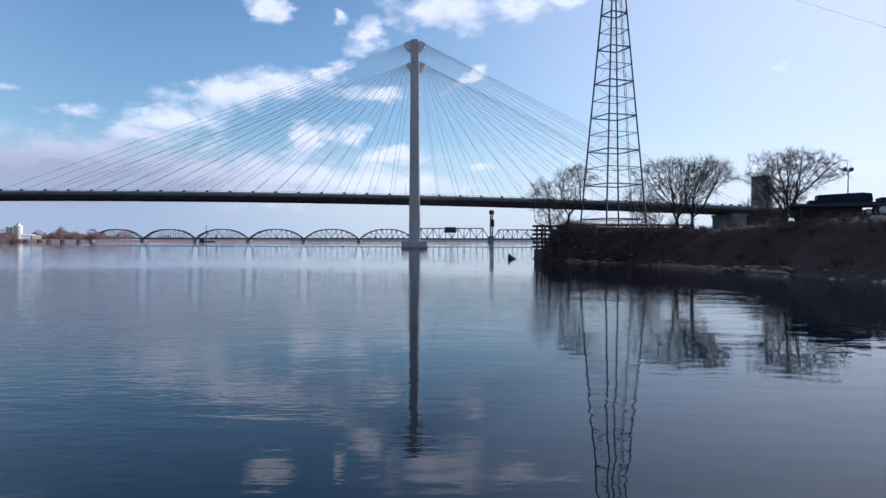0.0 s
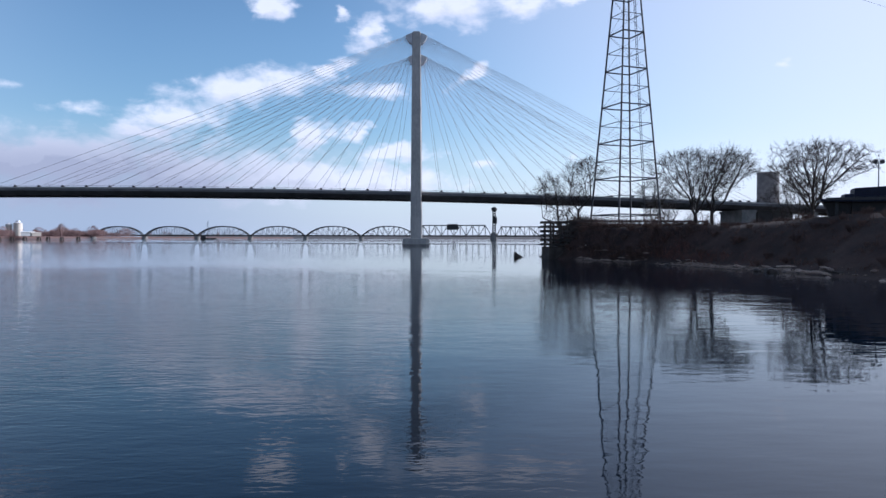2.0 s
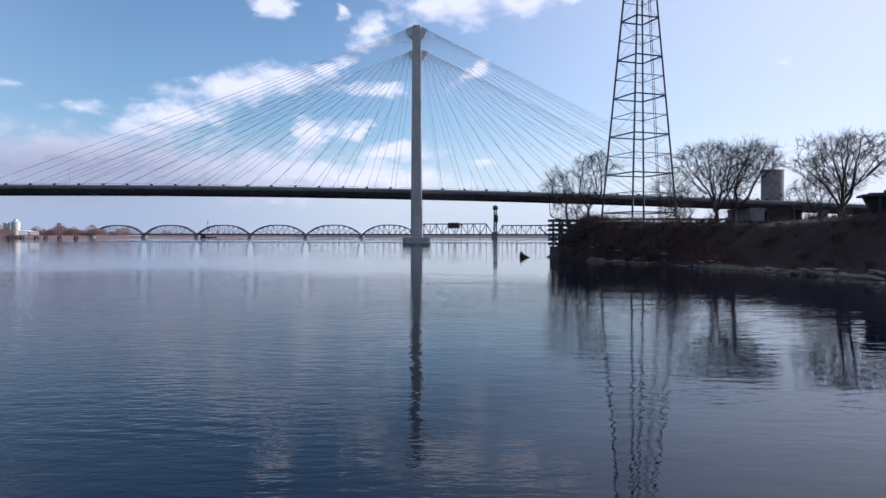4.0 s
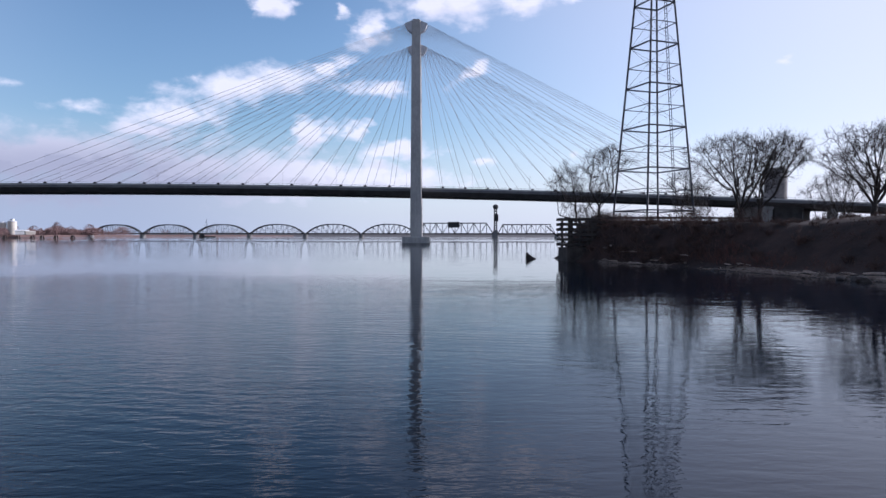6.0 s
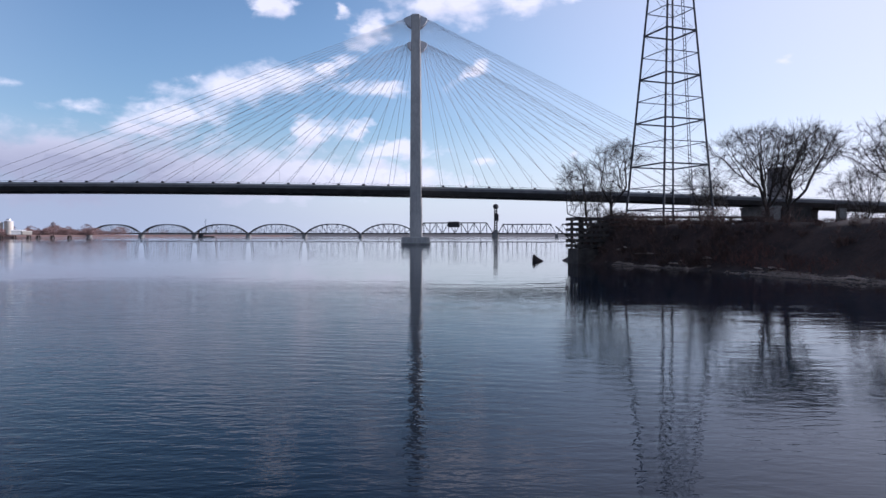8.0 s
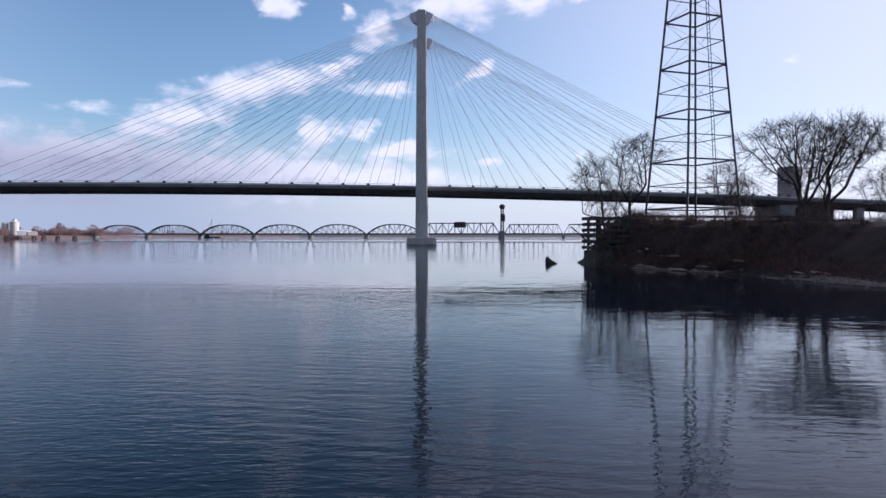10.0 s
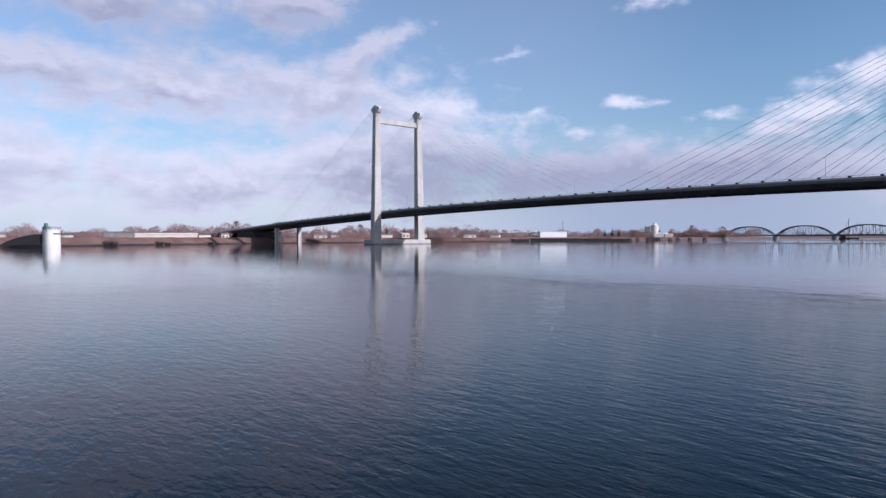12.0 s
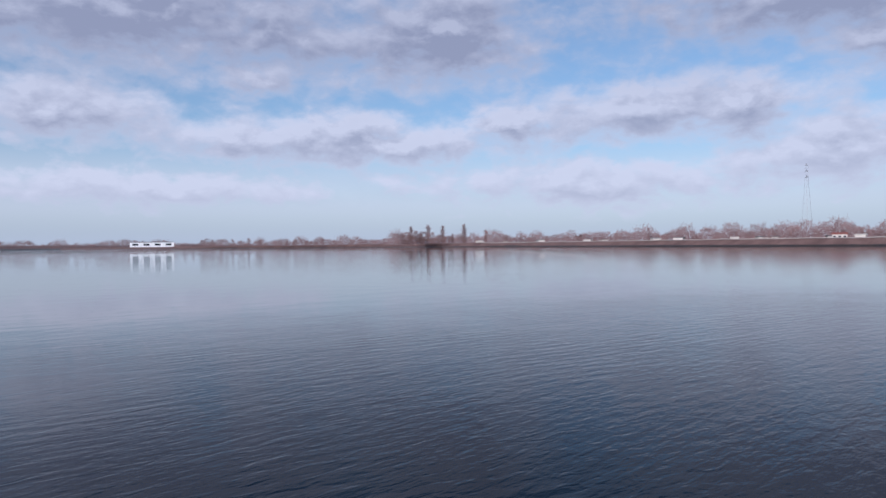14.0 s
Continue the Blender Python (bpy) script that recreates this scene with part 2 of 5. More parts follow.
def water_material():
    m = bpy.data.materials.new("river_water")
    m.use_nodes = True
    nt = m.node_tree
    bsdf = nt.nodes["Principled BSDF"]
    bsdf.inputs["IOR"].default_value = 1.333
    co = nt.nodes.new("ShaderNodeTexCoord").outputs["Object"]

    def stretched(sx, sy, turn=0.0):
        mp = nt.nodes.new("ShaderNodeMapping")
        mp.inputs["Scale"].default_value = (sx, sy, 1.0)
        mp.inputs["Rotation"].default_value = (0, 0, radians(turn))
        nt.links.new(co, mp.inputs[0])
        return mp.outputs[0]

    where = nt.nodes.new("ShaderNodeSeparateXYZ")
    nt.links.new(co, where.inputs[0])
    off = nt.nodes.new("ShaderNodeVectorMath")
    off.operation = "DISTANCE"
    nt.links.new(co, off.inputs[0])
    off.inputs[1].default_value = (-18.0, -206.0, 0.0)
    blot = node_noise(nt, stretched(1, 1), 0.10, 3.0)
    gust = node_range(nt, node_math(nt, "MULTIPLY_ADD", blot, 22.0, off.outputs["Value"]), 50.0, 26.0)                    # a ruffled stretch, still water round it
    streak = node_range(nt, node_noise(nt, stretched(0.35, 1.2, -8), 0.05, 3.0), 0.55, 0.72)                               # cat's-paws far out
    streak = node_math(nt, "MULTIPLY", streak, node_range(nt, where.outputs[0], -18.0, -45.0))
    swell = node_noise(nt, stretched(0.5, 1.0, 20), 0.50, 2.0)
    ripple = node_noise(nt, stretched(0.42, 1.25, -12), 2.2, 2.0, 0.45)
    chop = node_noise(nt, stretched(0.5, 1.3, 24), 4.4, 2.0, 0.5, 0.5)
    fine = node_noise(nt, stretched(0.7, 1.3, 10), 10.0, 2.0, 0.5)
    trains = nt.nodes.new("ShaderNodeTexWave")                                                                               # long crests of dying wakes
    trains.bands_direction = "Y"
    nt.links.new(stretched(1, 1, 14), trains.inputs["Vector"])
    for key, value in (("Scale", 0.62), ("Distortion", 7.0), ("Detail", 2.0), ("Detail Scale", 0.35), ("Detail Roughness", 0.45)):
        trains.inputs[key].default_value = value
    lull = node_range(nt, node_noise(nt, stretched(1, 1, 0), 0.16, 2.0), 0.42, 0.62)
    open_water = node_math(nt, "MAXIMUM", node_range(nt, where.outputs[0], -8.0, -50.0), node_range(nt, where.outputs[1], -185.0, -110.0, 0.0, 1.0))
    beside = node_math(nt, "MULTIPLY", node_range(nt, where.outputs[0], 12.0, 21.0, 0.0, 0.9), node_range(nt, where.outputs[1], -150.0, -168.0))
    open_water = node_math(nt, "MAXIMUM", open_water, beside)                  # small waves along the bank
    calm = node_math(nt, "MULTIPLY_ADD", open_water, 0.0085, 0.0022)
    h = node_math(nt, "MULTIPLY", swell, 0.016)
    h = node_math(nt, "ADD", h, node_math(nt, "MULTIPLY", node_math(nt, "MULTIPLY_ADD", gust, 0.0075, node_math(nt, "MULTIPLY_ADD", streak, 0.004, calm)), ripple))
    h = node_math(nt, "ADD", h, node_math(nt, "MULTIPLY", node_math(nt, "MULTIPLY_ADD", gust, 0.0115, 0.0005), chop))
    h = node_math(nt, "ADD", h, node_math(nt, "MULTIPLY", node_math(nt, "MULTIPLY", node_math(nt, "MULTIPLY", gust, lull), 0.0032), trains.outputs["Fac"]))
    h = node_math(nt, "ADD", h, node_math(nt, "MULTIPLY", node_math(nt, "MULTIPLY_ADD", gust, 0.0028, 0.0001), fine))
    # reflection cut inside the ruffled stretch, to darken the water there
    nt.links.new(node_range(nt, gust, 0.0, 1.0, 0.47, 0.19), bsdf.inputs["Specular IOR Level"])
    bn = nt.nodes.new("ShaderNodeBump")
    bn.inputs["Strength"].default_value, bn.inputs["Distance"].default_value = 1.0, 1.0
    nt.links.new(h, bn.inputs["Height"])
    nt.links.new(bn.outputs[0], bsdf.inputs["Normal"])
    murk = node_noise(nt, stretched(1, 1), 0.06, 4.0)
    nt.links.new(node_mix(nt, murk, (0.0008, 0.0032, 0.0085), (0.0015, 0.0058, 0.0140)), bsdf.inputs["Base Color"])
    nt.links.new(node_range(nt, gust, 0.0, 1.0, 0.008, 0.018), bsdf.inputs["Roughness"])
    return m


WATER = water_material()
CONCRETE = material("pale_concrete", (0.32, 0.31, 0.30), (0.47, 0.455, 0.435), 0.25, 0.85, 0.02, stretch=(1, 1, 0.35))
CONCRETE_DARK = material("dark_mottled_concrete", (0.14, 0.14, 0.14), (0.27, 0.26, 0.25), 0.3, 0.9, 0.02)
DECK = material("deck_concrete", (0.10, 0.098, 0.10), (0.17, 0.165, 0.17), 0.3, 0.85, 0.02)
STEEL_PALE = material("pale_painted_steel", (0.50, 0.50, 0.52), (0.62, 0.62, 0.64), 0.8, 0.5, 0.0)
CABLE = material("cable_sheath", (0.22, 0.215, 0.215), (0.33, 0.32, 0.32), 0.5, 0.6)
RAIL_STEEL = material("weathered_bridge_steel", (0.018, 0.019, 0.022), (0.045, 0.045, 0.048), 0.4, 0.75)
GALV = material("dull_galvanised_steel", (0.030, 0.034, 0.042), (0.070, 0.076, 0.088), 1.5, 0.65, 0.0, 0.2)
GRASS = material("winter_grass", (0.086, 0.047, 0.041), (0.180, 0.108, 0.093), 0.12, 0.95, 0.10, fine=14)
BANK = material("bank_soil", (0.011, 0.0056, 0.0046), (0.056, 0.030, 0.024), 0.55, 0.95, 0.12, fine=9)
TIMBER = material("weathered_timber", (0.026, 0.020, 0.017), (0.080, 0.064, 0.056), 1.2, 0.85, 0.02, stretch=(1, 1, 1), random_amount=0.3)
BARK = material("bare_bark", (0.018, 0.014, 0.012), (0.050, 0.040, 0.035), 2.0, 0.9, 0.02)
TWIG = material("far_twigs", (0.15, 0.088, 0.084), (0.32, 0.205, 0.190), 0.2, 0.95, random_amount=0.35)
# black steel of the walkway, and the shadow filled in under the trailer
BLACK_STEEL_AND_SHADE = material("black_steel_and_shade", (0.006, 0.006, 0.007), (0.016, 0.015, 0.016), 0.6, 0.8)
# deep shade under the bridge is put into this near-black; docks share it
NEAR_BLACK = material("near_black_shade_tone", (0.018, 0.016, 0.016), (0.055, 0.05, 0.048), 0.4, 0.9, 0.02)
PALE_DRUM = material("painted_concrete", (0.50, 0.49, 0.47), (0.66, 0.65, 0.63), 0.25, 0.8, 0.01, stretch=(1, 1, 0.3))
BRUSH = material("dead_brush", (0.045, 0.026, 0.021), (0.140, 0.084, 0.068), 0.8, 0.95, random_amount=0.3)
REDTWIG = material("reddish_dead_stems", (0.075, 0.030, 0.023), (0.200, 0.092, 0.072), 0.9, 0.95, random_amount=0.3)
DRIFT = material("bleached_driftwood", (0.24, 0.18, 0.145), (0.52, 0.42, 0.35), 1.4, 0.9, 0.01, random_amount=0.35)
ROCK = material("shore_rock", (0.06, 0.046, 0.037), (0.24, 0.185, 0.15), 1.4, 0.9, 0.03, random_amount=0.4)
WHITE = material("white_paint", (0.70, 0.70, 0.69), (0.84, 0.83, 0.81), 0.3, 0.7)
CREAM = material("cream_siding", (0.48, 0.43, 0.37), (0.62, 0.56, 0.49), 0.3, 0.8, random_amount=0.3)
ROOF = material("grey_roofing", (0.11, 0.10, 0.10), (0.24, 0.22, 0.21), 0.4, 0.85, random_amount=0.4)
ROOF_RED = material("red_roofing", (0.18, 0.055, 0.045), (0.28, 0.09, 0.07), 0.4, 0.8)
GLASS = material("dark_window_glass", (0.015, 0.018, 0.022), (0.035, 0.04, 0.05), 0.5, 0.12)
RUBBER = material("tyre_rubber", (0.012, 0.012, 0.012), (0.03, 0.03, 0.03), 3, 0.85)
PAINT_DARK = material("dark_blue_paint", (0.006, 0.009, 0.022), (0.015, 0.020, 0.045), 0.8, 0.6, spec=0.2)
GREEN_PAINT = material("green_machinery_paint", (0.05, 0.11, 0.10), (0.10, 0.18, 0.16), 0.8, 0.6)
GRAVEL = material("pale_shore_gravel", (0.05, 0.034, 0.026), (0.33, 0.25, 0.20), 4.5, 0.9, 0.06, fine=7)
MUD = material("wet_shore_mud", (0.025, 0.019, 0.016), (0.06, 0.046, 0.04), 0.6, 0.6, 0.03)
# greyed land colour: the haze of distance is mixed into it
HAZED_LAND = material("haze_tinted_land", (0.060, 0.058, 0.062), (0.100, 0.095, 0.098), 0.01, 0.95)
ROAD = material("asphalt", (0.04, 0.04, 0.042), (0.07, 0.07, 0.07), 0.8, 0.9, 0.01)


# ---------------------------------------------------------------- mesh helpers
class Shape:
    """Vertices and faces of one mesh."""

    def __init__(self):
        self.v, self.f = [], []

    def add(self, verts, faces):
        n = len(self.v)
        self.v += [tuple(p) for p in verts]
        self.f += [tuple(n + k for k in f) for f in faces]
        return self

    def box(self, lo, hi, m=None):
        (a, b, c), (d, e, g) = lo, hi
        vs = [Vector(p) for p in ((a, b, c), (d, b, c), (d, e, c), (a, e, c), (a, b, g), (d, b, g), (d, e, g), (a, e, g))]
        if m is not None:
            vs = [m @ p for p in vs]
        return self.add(vs, ((0, 3, 2, 1), (4, 5, 6, 7), (0, 1, 5, 4), (1, 2, 6, 5), (2, 3, 7, 6), (3, 0, 4, 7)))

    def beam(self, p, q, w, h=None):
        """A square bar from p to q."""
        p, q = Vector(p), Vector(q)
        d = q - p
        m = Matrix.Translation(p) @ d.to_track_quat("Z", "Y").to_matrix().to_4x4()
        h = h or w
        return self.box((-w / 2, -h / 2, 0), (w / 2, h / 2, d.length), m)

    def tube(self, pts, radii, sides=6, caps=True):
        """A tapered round bar along points."""
        pts = [Vector(p) for p in pts]
        rings = []
        for k, p in enumerate(pts):
            d = (pts[min(k + 1, len(pts) - 1)] - pts[max(k - 1, 0)])
            q = d.to_track_quat("Z", "Y")
            r = radii[k] if isinstance(radii, (list, tuple)) else radii
            rings.append([p + q @ Vector((r * math.cos(2 * math.pi * s / sides), r * math.sin(2 * math.pi * s / sides), 0)) for s in range(sides)])
        vs = [p for ring in rings for p in ring]
        fs = [(k * sides + s, k * sides + (s + 1) % sides, (k + 1) * sides + (s + 1) % sides, (k + 1) * sides + s)
              for k in range(len(pts) - 1) for s in range(sides)]
        if caps:
            fs += [tuple(range(sides))[::-1], tuple((len(pts) - 1) * sides + s for s in range(sides))]
        return self.add(vs, fs)

    def loft(self, sections):
        """Rings of equal length joined in order, closed at both ends."""
        n = len(sections[0])
        fs = [(k * n + s, k * n + (s + 1) % n, (k + 1) * n + (s + 1) % n, (k + 1) * n + s) for k in range(len(sections) - 1) for s in range(n)]
        fs += [tuple(range(n))[::-1], tuple((len(sections) - 1) * n + s for s in range(n))]
        return self.add([p for ring in sections for p in ring], fs)

    def mesh(self, name, mat, smooth=False):
        me = bpy.data.meshes.new(name)
        me.from_pydata(self.v, [], self.f)
        me.materials.append(mat)
        if smooth:
            me.polygons.foreach_set("use_smooth", [True] * len(me.polygons))
        me.update()
        return me


def part(name, shape, mat, parent=None, label="", at=None, smooth=False):
    ob = new(name, shape.mesh(name, mat, smooth) if isinstance(shape, Shape) else shape)
    if parent is not None:
        ob.parent = parent
    if at is not None:
        ob.matrix_basis = at
    if label:
        ob["label"] = label
    return ob


def thing(name, label, category, at=None, group="", kind=""):
    ob = new(name)
    if at is not None:
        ob.matrix_basis = at
    return tagged(ob, label, category, group, kind)


# ---------------------------------------------------------------- ground and water
def smooth_line(pts, y):
    """x of a polyline (y, x) at y, eased between its points."""
    if y <= pts[0][0]:
        return pts[0][1]
    for (y0, x0), (y1, x1) in zip(pts, pts[1:]):
        if y <= y1:
            u = (y - y0) / (y1 - y0)
            return x0 + (x1 - x0) * u
    return pts[-1][1]


LEFT_SHORE = [(-4400, -900), (-1500, -520), (-900, -600), (-640, -520), (-376, -395), (-257, -349), (-146, -352), (-60, -400),
              (20, -446), (300, -425), (520, -470), (800, -540), (1000, -596), (1300, -700), (2300, -560), (4400, -500)]
RIGHT_SHORE = [(-4400, 900), (-1200, 320), (-400, 60), (-240, 37.5), (-203, 34.2), (-184.6, 32.3), (-179.6, 30.6), (-173.6, 29.2),
               (-165.9, 28.0), (-160, 25.8), (-155.4, 23.2), (-151, 20.6), (-140, 20.2), (-135, 23), (-130, 34), (-122, 58), (-60, 105), (40, 118), (300, 190),
               (900, 330), (2300, 700), (4400, 900)]
TOP = 4.3


def gravel_shelf(y):
    """Width of the strip of gravel at the foot of the near bank."""
    return 1.7 * max(1 - abs(y + 177.5) / 9.0, 0) ** 0.5 + 0.9 * max(1 - abs(y + 158.5) / 4.5, 0) ** 0.5


def land_height(d, x, y):
    """Height of the ground d metres inland of the waterline (negative: river bed)."""
    wob = noise.noise((x * 0.11, y * 0.11, 0)) * 0.9 + noise.noise((x * 0.5, y * 0.5, 3)) * 0.22
    if d < 0:
        return max(-4.0, 0.35 * d)
    near = x > 0 and -330 < y < -100
    steep = 1.0 + 1.3 * min(max((y + 168) / 10, 0), 1) if near else 0.8
    crest = 4.15 + 0.6 * min(max((-168 - y) / 10, 0), 1) if near else TOP
    shelf = gravel_shelf(y) if near else 0.0
    if d < shelf:
        return 0.05 + 0.07 * d
    rise = min((d - shelf) * steep / (9.0 - shelf), 1.0)
    inner = min(max((-168 - y) / 10, 0), 1)
    if near and d > 9:
        crest += inner * min(0.05 * (d - 9), 0.45) - (1 - inner) * min(0.04 * (d - 9), 0.9)
    h = 0.25 * min(d / 1.5, 1.0) + (crest - 0.25) * rise * rise * (3 - 2 * rise)
    return max(h + wob * min(d / 3.0, 1.0) * (0.5 if d < 14 else 0.2), min(0.04 + 0.12 * d, 0.6))


def build_ground():
    ys = [-4400, -3000, -2200, -1500, -1200, -1000, -900] + list(range(-800, -300, 25)) + list(range(-300, -210, 6))
    ys += [-210 + 1.0 * k for k in range(90)] + list(range(-120, 60, 6)) + list(range(60, 900, 40)) + [1000, 1300, 1700, 2000, 2300, 3000, 3700, 4400]
    inland = [4000, 1500, 500, 200, 100, 60, 40, 28, 20, 15, 12, 10, 8.5, 7, 5.8, 4.6, 3.5, 2.5, 1.5, 0.7, 0.0, -1.5, -5, -14]
    s, cols = Shape(), None
    for y in ys:
        xl, xr = smooth_line(LEFT_SHORE, y), smooth_line(RIGHT_SHORE, y)
        row = [(xl - d, y, land_height(d, xl - d, y)) for d in inland]
        row += [(xl + (xr - xl) * u, y, -4.0) for u in (0.3, 0.5, 0.7)]
        row += [(xr + d, y, land_height(d, xr + d, y)) for d in reversed(inland)]
        cols = len(row)
        s.v += row
    for r in range(len(ys) - 1):
        for c in range(cols - 1):
            a = r * cols + c
            s.f.append((a, a + 1, a + cols + 1, a + cols))
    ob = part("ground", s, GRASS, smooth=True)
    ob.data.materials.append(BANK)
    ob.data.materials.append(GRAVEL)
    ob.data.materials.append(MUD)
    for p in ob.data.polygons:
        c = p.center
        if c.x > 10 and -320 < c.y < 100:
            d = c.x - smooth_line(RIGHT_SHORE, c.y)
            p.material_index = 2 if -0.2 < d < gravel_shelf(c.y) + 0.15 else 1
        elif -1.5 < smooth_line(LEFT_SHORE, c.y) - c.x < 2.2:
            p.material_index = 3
    tagged(ob, "winter-brown grassy river banks and levee tops", "ground", kind="structure")
    w = Shape().add([(-4600, -4500, 0), (4600, -4500, 0), (4600, 4600, 0), (-4600, 4600, 0)], [(0, 1, 2, 3)])
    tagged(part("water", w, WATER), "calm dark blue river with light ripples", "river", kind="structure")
    # low land that closes the river at both ends
    far = Shape()
    for y0, lo, hi in ((2600, -1200, 1500), (-2600, -1500, 1600)):
        prev = None
        for k in range(41):
            x = lo + (hi - lo) * k / 40
            h = 7 + 5 * noise.noise((x * 0.004, y0, 1))
            sgn = 1 if y0 > 0 else -1
            ring = [(x, y0, -1), (x, y0 + 40 * sgn, h), (x, y0 + 900 * sgn, h + 10)]
            n = len(far.v)
            far.v += ring
            if prev is not None:
                far.f += [(prev, n, n + 1, prev + 1), (prev + 1, n + 1, n + 2, prev + 2)]
            prev = n
    tagged(part("far_shore", far, HAZED_LAND, smooth=True), "low hazy brown land across the river bend", "shore", kind="structure")


build_ground()


# ---------------------------------------------------------------- the cable-stayed bridge
HEAD_Z, LEG_GAP = 74.8, 28.4
SPAN = 296.0


def deck_z(x):
    return 20.15 - 7.6e-5 * (x + 122) ** 2


def build_tower(x0, group):
    tower = thing("bridge_tower", "pale concrete two-legged bridge tower on a low pier in the river", "bridge tower", pose(x0, 0, 0), group)
    for side, y0 in ((-1, 0.0), (1, LEG_GAP)):
        s = Shape()
        rings = []
        for z in (2.6, 3.0, 20, 40, 60, HEAD_Z - 0.5, HEAD_Z):
            u = (z - 2.6) / (HEAD_Z - 2.6)
            w, d = 1.95 - 0.5 * u, 2.4 - 0.8 * u
            if z == HEAD_Z:
                w, d = w - 0.25, d - 0.25
            yc = y0 + side * 0.9 * (1 - u)
            c = 0.22
            rings.append([(-w + c, yc - d, z), (w - c, yc - d, z), (w, yc - d + c, z), (w, yc + d - c, z), (w - c, yc + d, z),
                          (-w + c, yc + d, z), (-w, yc + d - c, z), (-w, yc - d + c, z)])
        leg = part("leg", s.loft(rings), CONCRETE, tower)
        # cable anchor head: a fan-shaped steel housing on each flank
        for way in (-1, 1):
            prof = [(0.9, HEAD_Z - 0.35), (1.7, HEAD_Z - 0.5), (3.75, HEAD_Z - 1.35), (3.7, HEAD_Z - 1.8), (3.2, HEAD_Z - 2.9), (2.5, HEAD_Z - 3.8),
                    (1.7, HEAD_Z - 4.3), (0.9, HEAD_Z - 4.5)]
            h = Shape().loft([[(way * px, y0 - 1.15, pz) for px, pz in prof], [(way * px, y0 + 1.15, pz) for px, pz in prof]])
            part("anchor_head", h, STEEL_PALE, leg, "pale steel cable anchor head")
    beam = Shape().box((-1.0, 1.2, HEAD_Z - 9.2), (1.0, LEG_GAP - 1.2, HEAD_Z - 6.6))
    part("cross_beam", beam, CONCRETE, tower)
    s = Shape()
    ring = [(-4.6, -5.2), (-3.6, -6.2), (3.6, -6.2), (4.6, -5.2), (4.6, LEG_GAP + 5.2), (3.6, LEG_GAP + 6.2), (-3.6, LEG_GAP + 6.2), (-4.6, LEG_GAP + 5.2)]
    s.loft([[(a, b, z) for a, b in ring] for z in (-3.5, 2.4)] + [[(a * 0.97, b - 0.1 * (1 if b > 10 else -1), 2.6) for a, b in ring]])
    part("pier", s, CONCRETE, tower)
    wet = Shape().loft([[(a * 1.006, b + 0.03 * (1 if b > 10 else -1), z) for a, b in ring] for z in (-1.0, 0.55)])
    part("waterline_stain", wet, CONCRETE_DARK, tower, "dark wet band at the waterline")
    return tower


for x0 in (0.0, -SPAN):
    build_tower(x0, "bridge towers")


def build_deck():
    deck = thing("bridge_deck", "long shallow-arched grey concrete road deck carried by cables", "bridge deck")
    y0, y1 = 2.0, LEG_GAP - 2.0
    xs = [-640 + 16.4 * k for k in range(61)]
    road, girder, kerb = Shape(), Shape(), {0: Shape(), 1: Shape()}
    rings, top = [], []
    for x in xs:
        z = max(deck_z(x), 4.7)
        rings.append([(x, y0, z), (x, y0, z - 1.1), (x, y0 + 2.6, z - 2.3), (x, y0 + 5.6, z - 2.3), (x, y0 + 6.6, z - 0.8), (x, y1 - 6.6, z - 0.8),
                      (x, y1 - 5.6, z - 2.3), (x, y1 - 2.6, z - 2.3), (x, y1, z - 1.1), (x, y1, z)])
        top.append([(x, y0 + 0.5, z + 0.004), (x, y1 - 0.5, z + 0.004), (x, y1 - 0.5, z + 0.08), (x, y0 + 0.5, z + 0.08)])
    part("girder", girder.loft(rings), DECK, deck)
    part("carriageway", road.loft(top), ROAD, deck, "asphalt road surface")
    for k, y in ((0, y0), (1, y1)):
        w = 0.3 if k == 0 else -0.3
        part("parapet", kerb[k].loft([[(x, y - 0.1 * w, max(deck_z(x), 4.7) - 0.28), (x, y + w, max(deck_z(x), 4.7) + 0.02), (x, y + w * 0.7, max(deck_z(x), 4.7) + 0.26),
                                       (x, y, max(deck_z(x), 4.7) + 0.26)] for x in xs]), CONCRETE, deck, "pale concrete parapet")
        rail = Shape().tube([(x, y + w * 0.4, max(deck_z(x), 4.7) + 0.72) for x in xs], 0.035, 5)
        part("hand_rail", rail, GALV, deck)
    post = Shape().beam((0, 0, 0.2), (0, 0, 0.72), 0.08).mesh("rail_post", GALV)
    for y in (y0 + 0.12, y1 - 0.12):
        for k in range(140):
            x = -440 + 4.1 * k
            part("rail_post", post, None, deck, at=pose(x, y, deck_z(x)))
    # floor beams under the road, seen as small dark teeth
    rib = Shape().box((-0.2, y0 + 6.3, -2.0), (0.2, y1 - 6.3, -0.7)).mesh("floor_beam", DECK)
    for k in range(68):
        x = -430 + 8.2 * k
        part("floor_beam", rib, None, deck, at=pose(x, 0, deck_z(x)))
    return deck


build_deck()


